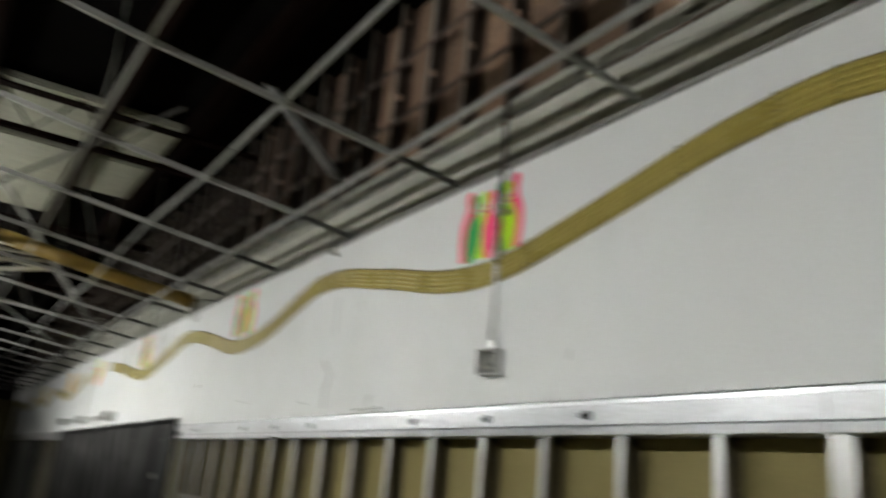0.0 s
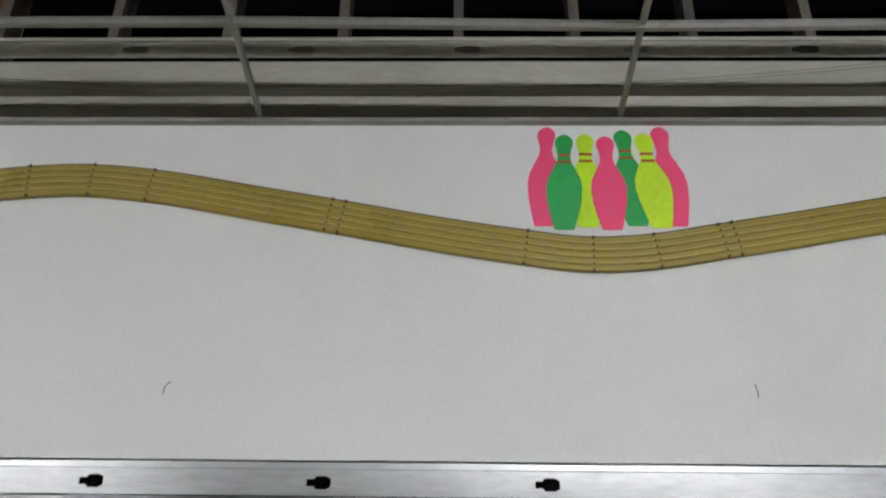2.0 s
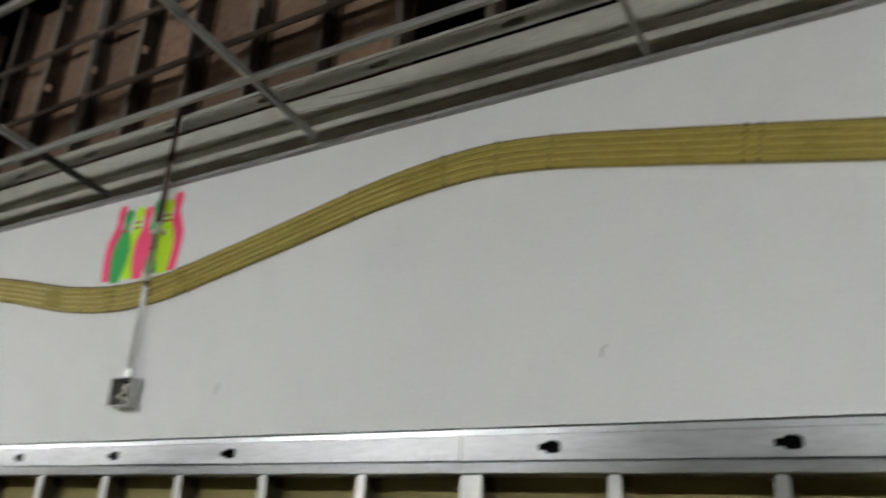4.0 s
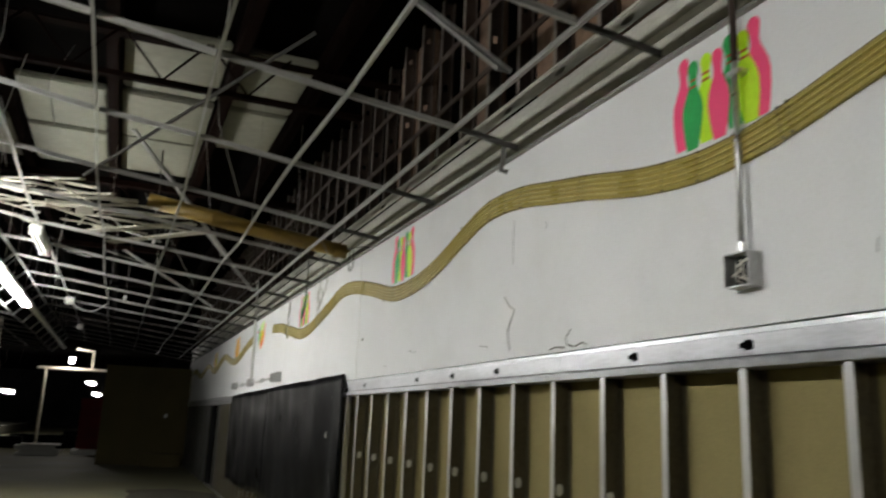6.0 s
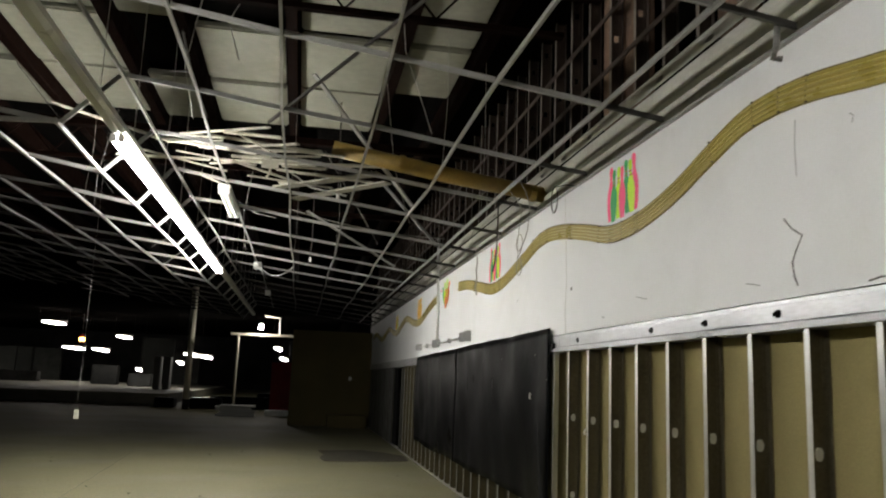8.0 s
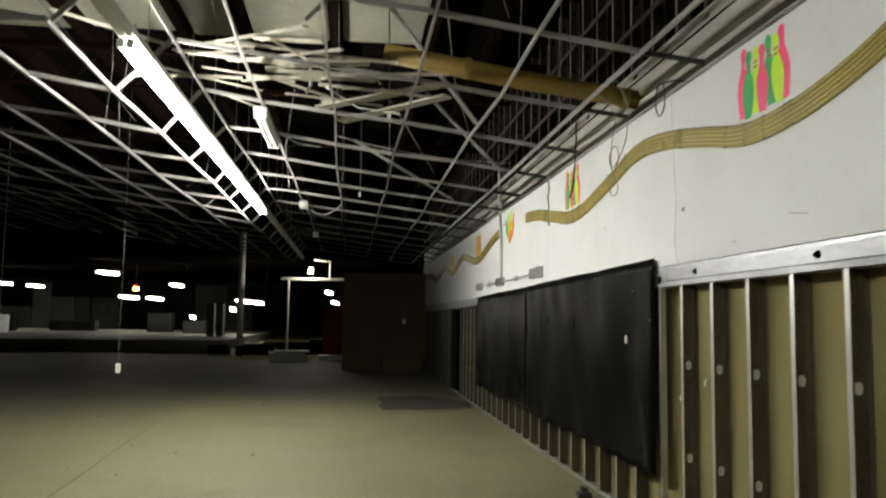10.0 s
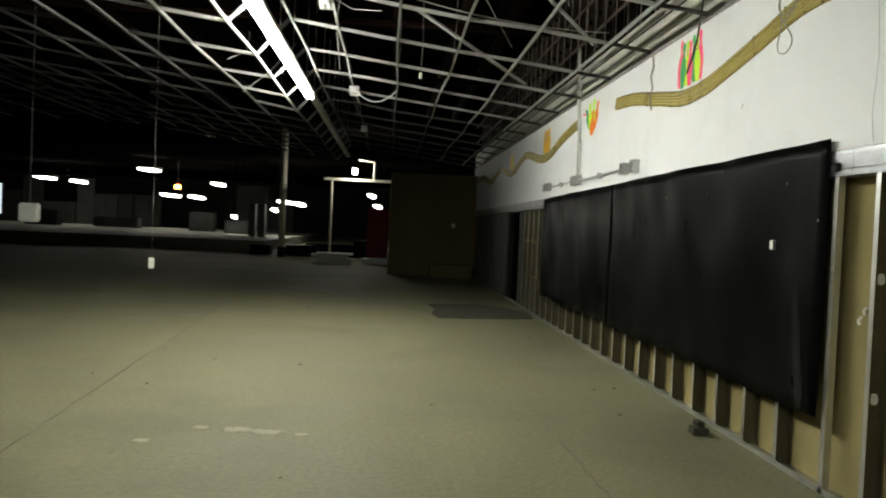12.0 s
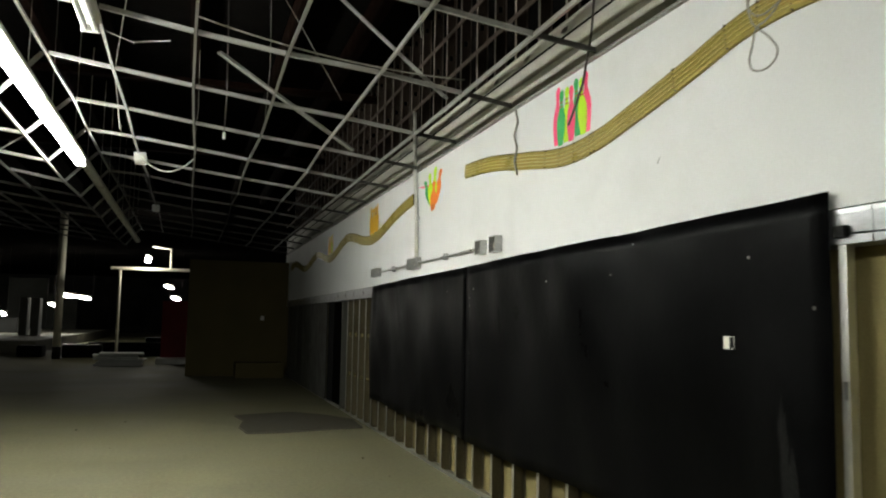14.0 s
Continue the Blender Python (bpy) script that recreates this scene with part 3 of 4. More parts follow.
# small enamel lamp boxes on the tee line beside the lamp row
def lamp_box(y, x=-2.755, ln=0.55, w=0.09):
    z = ceil_z(x)
    b = holder("ballast_box", (x, y, z), "white enamelled ballast box clipped under a tee", "fixture", "ballast boxes")
    part("case", box_bm(x - w / 2, x + w / 2, y - ln / 2, y + ln / 2, z - 0.075, z - 0.004, 0.008), ENAMEL, b)
    part("clip", box_bm(x - w / 2 - 0.006, x + w / 2 + 0.006, y - ln / 2 + 0.05, y - ln / 2 + 0.07, z - 0.08, z + 0.02), ZINC, b)
    part("clip", box_bm(x - w / 2 - 0.006, x + w / 2 + 0.006, y + ln / 2 - 0.07, y + ln / 2 - 0.05, z - 0.08, z + 0.02), ZINC, b)


dead = holder("dead_fixture", (-2.80, 9.56, 3.12), "unlit four foot twin tube fixture under a tee", "light")
part("housing", box_bm(-2.86, -2.74, 8.95, 10.17, 3.095, 3.15, 0.008), ENAMEL, dead)
for s in (-0.03, 0.03):
    part("tube", rod_bm([(-2.80 + s, 8.98, 3.065), (-2.80 + s, 10.14, 3.065)], 0.018, 8), ENAMEL, dead, "unlit white tube", smooth=True)
for y in (8.955, 10.145):
    part("end_cap", box_bm(-2.855, -2.745, y, y + 0.02, 3.045, 3.094, 0.003), ENAMEL, dead)
lamp_box(14.6, ln=0.34, w=0.12)
lamp_box(19.0, ln=0.3, w=0.1)


def cord(name, pts, r, material, label, category="cable"):
    return thing(name, rod_bm(pts, r, 5), material, label, category, smooth=True)


def sag(p, q, drop, n=14):
    p, q = Vector(p), Vector(q)
    return [p.lerp(q, i / n) - Vector((0, 0, drop * 4 * (i / n) * (1 - i / n))) for i in range(n + 1)]


cord("looped_cable", sag((-2.74, 14.4, 3.10), (-2.17, 14.2, 3.07), 0.16), 0.008, ENAMEL, "white flexible cable looped below the grid")
cord("droplight", [(-1.92, 12.2, 4.36), (-1.9, 12.2, 3.3), (-1.91, 12.2, 2.95)], 0.006, DARK_CABLE, "dark cord hanging through the grid with a bare socket")
thing("bulb_socket", rod_bm([(-1.91, 12.2, 2.952), (-1.91, 12.2, 2.91), (-1.91, 12.2, 2.89)], 0.014, 8), ENAMEL, "small white bulb socket on a hanging cord", "socket")
cord("droplight", [(-1.7, 9.3, 4.36), (-1.68, 9.3, 3.35), (-1.68, 9.3, 3.22)], 0.006, DARK_CABLE, "dark cord hanging above the grid with a bare socket")
thing("bulb_socket", rod_bm([(-1.68, 9.3, 3.222), (-1.68, 9.3, 3.18), (-1.68, 9.3, 3.16)], 0.016, 8), ENAMEL, "small white bulb socket on a hanging cord", "socket")
cord("slack_wire", sag((-0.02, -2.9, 3.16), (-0.02, 1.6, 2.98), 0.16, 24), 0.0013, CABLE, "thin slack wire across the grey girts")
cord("slack_wire", sag((-0.03, -2.7, 3.14), (-0.03, 1.4, 2.99), 0.15, 24), 0.0013, CABLE, "thin slack wire across the grey girts")
cord("slack_wire", sag((-2.17, 9.9, 3.14), (-0.42, 9.9, 2.93), 0.06, 16), 0.005, CABLE, "thin slack wire resting along the grid")

# pull tag on a long cord
TAGX, TAGY = -4.57, 11.5
pull = holder("pull_cord", (TAGX, TAGY, ceil_z(TAGX)), "long thin cord hanging from the grid with a paper tag", "cord")
part("cord", rod_bm([(TAGX, TAGY, 4.372), (TAGX + 0.004, TAGY, 1.6), (TAGX, TAGY, 0.805)], 0.0012, 4), CABLE, pull)
part("paper_tag", box_bm(TAGX - 0.028, TAGX + 0.028, TAGY - 0.004, TAGY + 0.004, 0.70, 0.81, 0.003), TORN, pull, "white paper tag")


# ---- wavy moulding band along the wall ----
def smooth_path(ctrl, step=0.06):
    ys = np.array([c[0] for c in ctrl])
    zs = np.array([c[1] for c in ctrl])
    slope = np.gradient(zs, ys)
    out = []
    for i in range(len(ys) - 1):
        h = ys[i + 1] - ys[i]
        n = max(2, int(h / step))
        for k in range(n):
            u = k / n
            z = ((1 + 2 * u) * (1 - u) ** 2 * zs[i] + u * (1 - u) ** 2 * h * slope[i] + u * u * (3 - 2 * u) * zs[i + 1] + u * u * (u - 1) * h * slope[i + 1])
            out.append((ys[i] + u * h, z))
    out.append((ys[-1], zs[-1]))
    return out


def band(ctrl, width=0.118, lines=5):
    path = smooth_path(ctrl)
    mid = path[len(path) // 2]
    b = holder("wave_moulding", (-0.01, mid[0], mid[1]), "olive gold ribbed plastic moulding waving along the wall", "moulding", "wave mouldings")
    norms = []
    for i, (y, z) in enumerate(path):
        y0, z0 = path[max(i - 1, 0)]
        y1, z1 = path[min(i + 1, len(path) - 1)]
        d = math.hypot(y1 - y0, z1 - z0)
        norms.append((-(z1 - z0) / d, (y1 - y0) / d))

    def run(name, profile, material):
        bm = bmesh.new()
        rings = [[bm.verts.new((x, y + ny * s, z + nz * s)) for x, s in profile] for (y, z), (ny, nz) in zip(path, norms)]
        n = len(profile)
        for r, q in zip(rings, rings[1:]):
            for j in range(n):
                bm.faces.new((r[j], r[(j + 1) % n], q[(j + 1) % n], q[j]))
        bm.faces.new(rings[0])
        bm.faces.new(rings[-1][::-1])
        part(name, bm, material, b)

    h = width / 2
    run("backing", [(-0.001, -h + 0.004), (-0.001, h), (-0.010, h), (-0.010, -h + 0.004)], BAND_EDGE)
    w = (width - 0.006) / lines
    for j in range(lines):
        c = -h + w * (j + 0.5)
        a = w * 0.46
        back = -0.0005 if j == 0 else -0.0102
        run("strip", [(back, c - a), (-0.0102, c - a + 0.002), (-0.0102, c + a), (-0.0145, c + a), (-0.0160, c + a * 0.8), (-0.0160, c - a * 0.75), (-0.0140, c - a)], BAND)
        if j < lines - 1:
            e = -h + w * (j + 1)
            # beads carry the painted highlight lines between the strips
            run("bead", [(-0.0103, e - 0.0042), (-0.0103, e + 0.0042), (-0.0185, e + 0.0042), (-0.0235, e + 0.0024), (-0.0245, e), (-0.0225, e - 0.0028), (-0.0175, e - 0.0042)], BAND_BEAD)
    for v in (-4.36, -0.97, 2.41, 5.85, 9.2):
        for off in (-0.37, -0.33, -0.13, 0.06, 0.26, 0.82, 0.86, 1.43, 1.62, 1.82, 2.2):
            y = v + off
            if not path[0][0] < y < path[-1][0] - 0.1:
                continue
            k = min(range(len(path)), key=lambda q: abs(path[q][0] - y))
            (py, pz), (ny, nz) = path[k], norms[k]
            py, pz = y, pz - (y - py) * ny / nz
            bm = bmesh.new()
            for j in range(0, lines + 1):
                s = (-h + w * j) * 0.97
                e = 0.0034 if j in (0, lines) else 0.0027
                add_box(bm, -0.0262, -0.0135, py + ny * s - e, py + ny * s + e, pz + nz * s - e, pz + nz * s + e)
            part("nail_row", bm, NAIL, b)


band([(-2.6, 2.57), (-2.2, 2.52), (-1.805, 2.454), (-1.51, 2.40), (-1.29, 2.362), (-1.09, 2.328), (-0.89, 2.318), (-0.667, 2.347), (-0.41, 2.39), (-0.15, 2.44),
      (0.13, 2.492), (0.45, 2.55), (0.68, 2.572), (0.93, 2.558), (1.13, 2.53), (1.34, 2.487), (1.55, 2.442), (1.85, 2.38), (2.2, 2.316), (2.45, 2.303), (2.75, 2.33),
      (3.25, 2.43), (3.55, 2.485), (3.82, 2.535), (4.08, 2.56), (4.3, 2.556), (4.65, 2.48), (5.03, 2.38), (5.5, 2.31), (5.93, 2.31), (6.4, 2.405), (6.9, 2.50), (7.3, 2.54),
      (7.55, 2.53), (7.95, 2.455), (8.35, 2.385), (8.8, 2.315), (9.15, 2.30), (9.8, 2.385), (10.5, 2.49), (11.03, 2.53)])
band([(12.65, 2.53), (13.0, 2.50), (13.44, 2.446), (14.3, 2.31), (14.65, 2.295), (15.0, 2.32), (15.9, 2.45), (16.2, 2.47), (16.5, 2.44), (17.45, 2.29), (17.75, 2.275),
      (18.05, 2.305), (18.8, 2.42), (19.1, 2.44), (19.4, 2.41), (20.4, 2.29), (20.7, 2.285), (21.0, 2.315), (21.9, 2.45), (22.2, 2.475), (22.8, 2.43)])


# ---- painted bowling pins ----
PIN = [(0.0, 0.029), (0.03, 0.033), (0.15, 0.043), (0.28, 0.052), (0.42, 0.056), (0.52, 0.051), (0.62, 0.036), (0.70, 0.023), (0.76, 0.0195), (0.82, 0.0225), (0.90, 0.0295), (0.945, 0.0275), (0.98, 0.018), (1.0, 0.006)]


def pin_bm(head_y, base_y, z0, z1, x, squash=1.0, n=1):
    """A flat cut-out pin that leans from base_y to head_y."""
    bm = bmesh.new()
    left, right = [], []
    for u, w in PIN:
        cy, z = base_y + (head_y - base_y) * u, z0 + (z1 - z0) * u
        w *= squash
        left.append((cy + w, z))
        right.append((cy - w, z))
    outline = left + right[::-1]
    a = [bm.verts.new((x, y, z)) for y, z in outline]
    b = [bm.verts.new((x + 0.0007, y, z)) for y, z in outline]
    bm.faces.new(a)
    bm.faces.new(b[::-1])
    m = len(outline)
    for k in range(m):
        bm.faces.new((a[k], a[(k + 1) % m], b[(k + 1) % m], b[k]))
    return bm


PINS = [(0.178, 0.200, 0.011, 0.319, 0, 0), (0.057, 0.066, 0.008, 0.296, 0, 2), (-0.062, -0.085, 0.012, 0.309, 1, 1), (-0.182, -0.206, 0.011, 0.319, 1, 0),
        (0.124, 0.140, 0.0, 0.293, 2, 1), (-0.128, -0.157, 0.006, 0.297, 2, 2), (-0.006, -0.006, 0.0, 0.287, 3, 0)]


def pin_mural(yc, z0, scale=1.18, paints=(NEON_PINK, NEON_GREEN, NEON_LIME), label="fluorescent pink, green and lime painted bowling pins", broken=False):
    m = holder("pin_mural", (-0.002, yc, z0), label, "mural", "painted pin groups")
    for head, base, a, b, layer, c in PINS:
        x = -0.0012 - 0.0012 * layer
        z_a, z_b = z0 + a * scale, z0 + b * scale
        pin = part("pin", pin_bm(yc + head, yc + base, z_a, z_b, x), paints[c], m)
        if c:
            for u in (0.70, 0.775):
                cy, z = yc + base + (head - base) * u, z_a + (z_b - z_a) * u
                part("stripe", box_bm(x - 0.0006, x - 0.0002, cy - 0.021, cy + 0.021, z - 0.0045, z + 0.0045), STRIPE_RED, pin)
    return m


for yc, z in ((-0.97, 2.402), (2.375, 2.38), (5.76, 2.385), (9.14, 2.38)):
    pin_mural(yc, z)
pin_mural(14.5, 2.36, 1.1, (NEON_YELLOW, NEON_YELLOW, NEON_YELLOW), "faded orange yellow painted bowling pins")
pin_mural(17.7, 2.34, 1.0, (NEON_YELLOW, NEON_YELLOW, NEON_LIME), "faded orange yellow painted bowling pins")
burst = holder("pin_mural", (-0.002, 12.0, 2.35), "painted pins flying apart in a crown", "mural", "painted pin groups")
for i, (hy, by, za, zb, c) in enumerate([(12.46, 12.12, 2.58, 2.62, NEON_PINK), (12.26, 12.06, 2.40, 2.65, NEON_GREEN), (12.1, 12.02, 2.38, 2.70, NEON_LIME), (11.74, 11.9, 2.38, 2.68, NEON_ORANGE), (11.9, 11.98, 2.35, 2.73, NEON_LIME), (11.94, 11.97, 2.33, 2.60, NEON_ORANGE)]):
    part("pin", pin_bm(hy, by, za, zb, -0.0012 - 0.0012 * i, 1.7), c, burst)


# ---- electrical boxes and conduits on the wall ----
def outlet_box(y, z, s=0.11, depth=0.055, label="open square steel electrical box with loose wires"):
    b = holder("electrical_box", (0, y, z), label, "electrical box", "electrical boxes")
    bm = bmesh.new()
    t = 0.004
    add_box(bm, -depth, -0.001, y - s / 2, y - s / 2 + t, z - s / 2, z + s / 2)
    add_box(bm, -depth, -0.001, y + s / 2 - t, y + s / 2, z - s / 2, z + s / 2)
    add_box(bm, -depth, -0.001, y - s / 2 + t, y + s / 2 - t, z - s / 2, z - s / 2 + t)
    add_box(bm, -depth, -0.001, y - s / 2 + t, y + s / 2 - t, z + s / 2 - t, z + s / 2)
    add_box(bm, -0.005, -0.001, y - s / 2 + t, y + s / 2 - t, z - s / 2 + t, z + s / 2 - t)
    part("case", bm, GREY_BOX, b)
    bm = bmesh.new()
    r = random.Random(int(y * 100))
    for k in range(3):
        pts = [(-0.012 - 0.012 * j * (j < 4), y + r.uniform(-0.03, 0.03), z + 0.04 - 0.02 * j) for j in range(5)]
        sweep(bm, pts, 0.0032, 5)
    part("wires", bm, TORN, b, "white loose wire ends")
    # dark plate puts the shade inside the open box into colour
    part("inner_shadow_plate", box_bm(-0.0075, -0.0052, y - s * 0.45, y + s * 0.45, z - s * 0.45, z + s * 0.45), BLACK_METAL, b, "dark plate for the shade inside the box")
    return b


boxA = outlet_box(2.262, 1.885, 0.112, 0.055)
c = thing("conduit", rod_bm([(-0.03, 2.255, 1.94), (-0.03, 2.257, 2.3), (-0.031, 2.256, 2.62)], 0.011, 8), ZINC, "steel conduit running up the wall from a box", "conduit", smooth=True)
part("connector", rod_bm([(-0.03, 2.255, 1.938), (-0.03, 2.255, 1.975)], 0.017, 8), ZINC, c)
part("riser", rod_bm([(-0.031, 2.256, 2.61), (-0.032, 2.255, 2.78), (-0.045, 2.25, 3.3), (-0.05, 2.25, 4.36)], 0.0125, 8), DARK_STEEL, c, "dark upper length of the conduit", smooth=True)
part("strap", box_bm(-0.045, -0.001, 2.225, 2.285, 2.56, 2.58, 0.003), ZINC, c)

for y, s in ((10.29, 0.12), (10.60, 0.11), (12.40, 0.11), (12.62, 0.11), (14.10, 0.10), (14.30, 0.10)):
    outlet_box(y, 1.86, s, 0.06, "square steel electrical box on the white wall")
for a, b2 in ((10.66, 12.34), (12.68, 14.04)):
    c = thing("conduit", rod_bm([(-0.03, a, 1.86), (-0.03, (a + b2) / 2, 1.855), (-0.03, b2, 1.86)], 0.011, 8), ZINC, "steel conduit joining boxes along the wall", "conduit", smooth=True)
    part("strap", box_bm(-0.045, -0.001, (a + b2) / 2 - 0.01, (a + b2) / 2 + 0.01, 1.825, 1.885, 0.003), ZINC, c)
c = thing("conduit", rod_bm([(-0.03, 12.42, 1.915), (-0.03, 12.45, 2.4), (-0.035, 12.52, 2.8), (-0.05, 12.52, 3.4)], 0.019, 8), ENAMEL, "white conduit dropping down the wall to a box", "conduit", smooth=True)
part("strap", box_bm(-0.047, -0.001, 12.41, 12.49, 2.3, 2.32, 0.003), ZINC, c)

# loose cables on the wall
knots = [(7.36, 2.86), (7.44, 2.70), (7.475, 2.58), (7.455, 2.49), (7.42, 2.445), (7.365, 2.39), (7.325, 2.33), (7.34, 2.287), (7.39, 2.27), (7.445, 2.287), (7.46, 2.33), (7.44, 2.39), (7.42, 2.445),
         (7.37, 2.455), (7.31, 2.49), (7.28, 2.54), (7.30, 2.60), (7.36, 2.63), (7.43, 2.60), (7.45, 2.54), (7.41, 2.49), (7.35, 2.48), (7.27, 2.51), (7.17, 2.57), (7.10, 2.66), (7.06, 2.86)]
loop = []
for i in range(len(knots) - 1):
    a, b, c, d = [Vector(knots[min(max(i + k, 0), len(knots) - 1)]) for k in (-1, 0, 1, 2)]
    for u in (0.0, 0.25, 0.5, 0.75):
        p = 0.5 * (2 * b + (c - a) * u + (2 * a - 5 * b + 4 * c - d) * u * u + (3 * b - a - 3 * c + d) * u ** 3)
        loop.append((-0.29 - 0.025 * i / len(knots), p.x - 0.28, 1.29 + (p.y - 1.29) * 0.895))
loop = [(-0.40, 7.12, 2.86), (-0.33, 7.12, 2.78)] + loop + [(-0.34, 6.82, 2.78), (-0.40, 6.80, 2.86)]
cord("loose_cable", loop, 0.0036, CABLE, "grey cable hanging in a knotted loop")
cord("loose_cable", [(-0.01, 6.62, 2.80), (-0.09, 6.62, 2.80)] + [(-0.16, 6.66 + 0.075 * math.sin(k * 0.45), 2.69 + 0.10 * math.cos(k * 0.45)) for k in range(-1, 14)], 0.005, DARK_CABLE, "dark cable bent in a ring beside the pipe")
cord("thin_wire", [(-0.02, 6.83, 2.80), (-0.012, 6.82, 2.4), (-0.014, 6.79, 2.1), (-0.012, 6.82, 1.85), (-0.012, 6.80, 1.72)], 0.002, ENAMEL, "thin wire trailing down the white wall")
cord("thin_wire", [(-0.02, 9.96, 2.78), (-0.02, 9.92, 2.68), (-0.02, 9.98, 2.6), (-0.02, 9.93, 2.5), (-0.03, 9.95, 2.4), (-0.02, 9.92, 2.31)], 0.008, CABLE, "short twisted wire crossing the moulding")
cord("loose_cable", [(-0.12, 8.6, 3.3), (-0.08, 8.74, 2.9), (-0.05, 8.9, 2.66), (-0.03, 9.05, 2.54), (-0.03, 9.12, 2.47)], 0.007, DARK_CABLE, "dark cable end hanging over the painted pins")
cord("loose_cable", [(-0.10, 3.9, 2.83), (-0.09, 3.93, 2.74), (-0.08, 3.97, 2.71), (-0.05, 3.95, 2.70)], 0.014, SCUFF, "short grey cable stub under the wall angle")

# scuffs, torn marks
scuffs = [((4.05, 2.04), (4.0, 1.99), (3.93, 1.95), (3.97, 1.90), (4.0, 1.85), (3.99, 1.79), (3.97, 1.75)), ((3.37, 1.80), (3.41, 1.77), (3.40, 1.735), (3.34, 1.72)),
          ((3.56, 1.722), (3.50, 1.73), (3.42, 1.722)), ((3.33, 1.722), (3.27, 1.735), (3.24, 1.722)), ((4.35, 1.80), (4.28, 1.79), (4.24, 1.78)), ((5.55, 1.86), (5.45, 1.84), (5.4, 1.835)),
          ((0.30, 1.92), (0.315, 1.905), (0.315, 1.885)), ((-1.33, 1.925), (-1.335, 1.90), (-1.333, 1.885)), ((6.1, 1.78), (6.05, 1.77)), ((8.2, 2.1), (8.22, 2.07)), ((3.95, 2.44), (3.96, 2.33), (3.955, 2.2)), ((1.78, 1.90), (1.785, 1.86)), ((3.62, 2.36), (3.60, 2.34), (3.61, 2.32))]
for s in scuffs:
    wide = 0.0042 if s[0][0] in (4.05, 3.37, 3.56, 3.33) else 0.0016
    thing("scuff_mark", rod_bm([(-0.0008, y, z) for y, z in s], wide, 4), SCUFF, "grey torn scuff on the white wall board", "scuff", "wall scuffs")
thing("tape_scrap", box_bm(-0.0012, -0.0002, 6.70, 6.73, 2.02, 2.045), SCUFF, "small grey tape scrap on the white wall", "tape")

# ---- black sheet hung over the studs ----
def sheet_x(y, v, x=-0.02):
    """How far the hung sheet stands off the wall at y and at the share v of its height."""
    wave = 0.011 * math.sin(y * 2.1 + 1.7 * math.sin(v * 3)) + 0.007 * math.sin(y * 5.3 + v * 4) + 0.004 * math.sin(y * 11.7 - v * 6)
    wave += 0.034 * abs(math.sin(math.pi * (y - 7.55) / 0.95)) * math.exp(-(1 - v) * 3.5) * (1 - 0.75 * v ** 8)
    edge = 0.02 * math.exp(-((y - 7.35) / 0.16) ** 2) * math.sin(math.pi * min(1, v * 1.5)) * (v < 0.66)
    return x - 0.006 - wave * min(1, 0.35 + (y - 7.12) * 1.2) - edge


def sheet(y0, y1, z0a, z1a, z0b, z1b, x=-0.02):
    bm = bmesh.new()
    ny, nz = int((y1 - y0) / 0.1), 18
    rows = []
    for i in range(ny + 1):
        u = i / ny
        y = y0 + (y1 - y0) * u
        lo, hi = z0a + (z0b - z0a) * u, z1a + (z1b - z1a) * u
        rows.append([(sheet_x(y, j / nz, x), y, lo + (hi - lo) * j / nz - 0.01 * math.sin(y * 2.6) * (1 - j / nz)) for j in range(nz + 1)])
    front = [[bm.verts.new(c) for c in r] for r in rows]
    back = [[bm.verts.new((c[0] + 0.003, c[1], c[2])) for c in r] for r in rows]
    for i in range(ny):
        for j in range(nz):
            bm.faces.new((front[i][j], front[i + 1][j], front[i + 1][j + 1], front[i][j + 1]))
            bm.faces.new((back[i][j], back[i][j + 1], back[i + 1][j + 1], back[i + 1][j]))
    for i in range(ny):
        bm.faces.new((front[i][0], back[i][0], back[i + 1][0], front[i + 1][0]))
        bm.faces.new((front[i][nz], front[i + 1][nz], back[i + 1][nz], back[i][nz]))
    for j in range(nz):
        bm.faces.new((front[0][j], front[0][j + 1], back[0][j + 1], back[0][j]))
        bm.faces.new((front[ny][j], back[ny][j], back[ny][j + 1], front[ny][j + 1]))
    return bm


black = holder("black_sheet", (-0.03, 10.7, 0.37), "black rubber sheet hung over the wall studs", "sheet")
part("panel", sheet(7.12, 10.95, 0.37, 1.765, 0.36, 1.735), BLACK, black, smooth=True)
part("panel", sheet(10.93, 14.42, 0.36, 1.732, 0.355, 1.705, -0.022), BLACK, black, smooth=True)
for y, z in ((7.55, 1.565), (8.62, 1.55), (9.4, 1.55), (10.75, 1.55), (11.4, 1.55), (12.6, 1.54), (13.8, 1.53), (7.2, 1.36), (10.84, 1.48), (10.84, 1.42), (10.84, 1.05)):
    xs = sheet_x(y, (z - 0.365) / 1.365)
    part("screw_washer", rod_bm([(xs - 0.004, y, z), (xs + 0.002, y, z)], 0.007, 8), SCUFF, black)
xs = sheet_x(7.69, 0.63)
lab = thing("paper_label", box_bm(xs - 0.004, xs - 0.002, 7.655, 7.72, 1.198, 1.25), TORN, "small torn white label stuck on the black sheet", "label")
part("label_patch", box_bm(xs - 0.0052, xs - 0.0041, 7.655, 7.68, 1.2, 1.248), BLACK_METAL, lab)
rnd = random.Random(61)
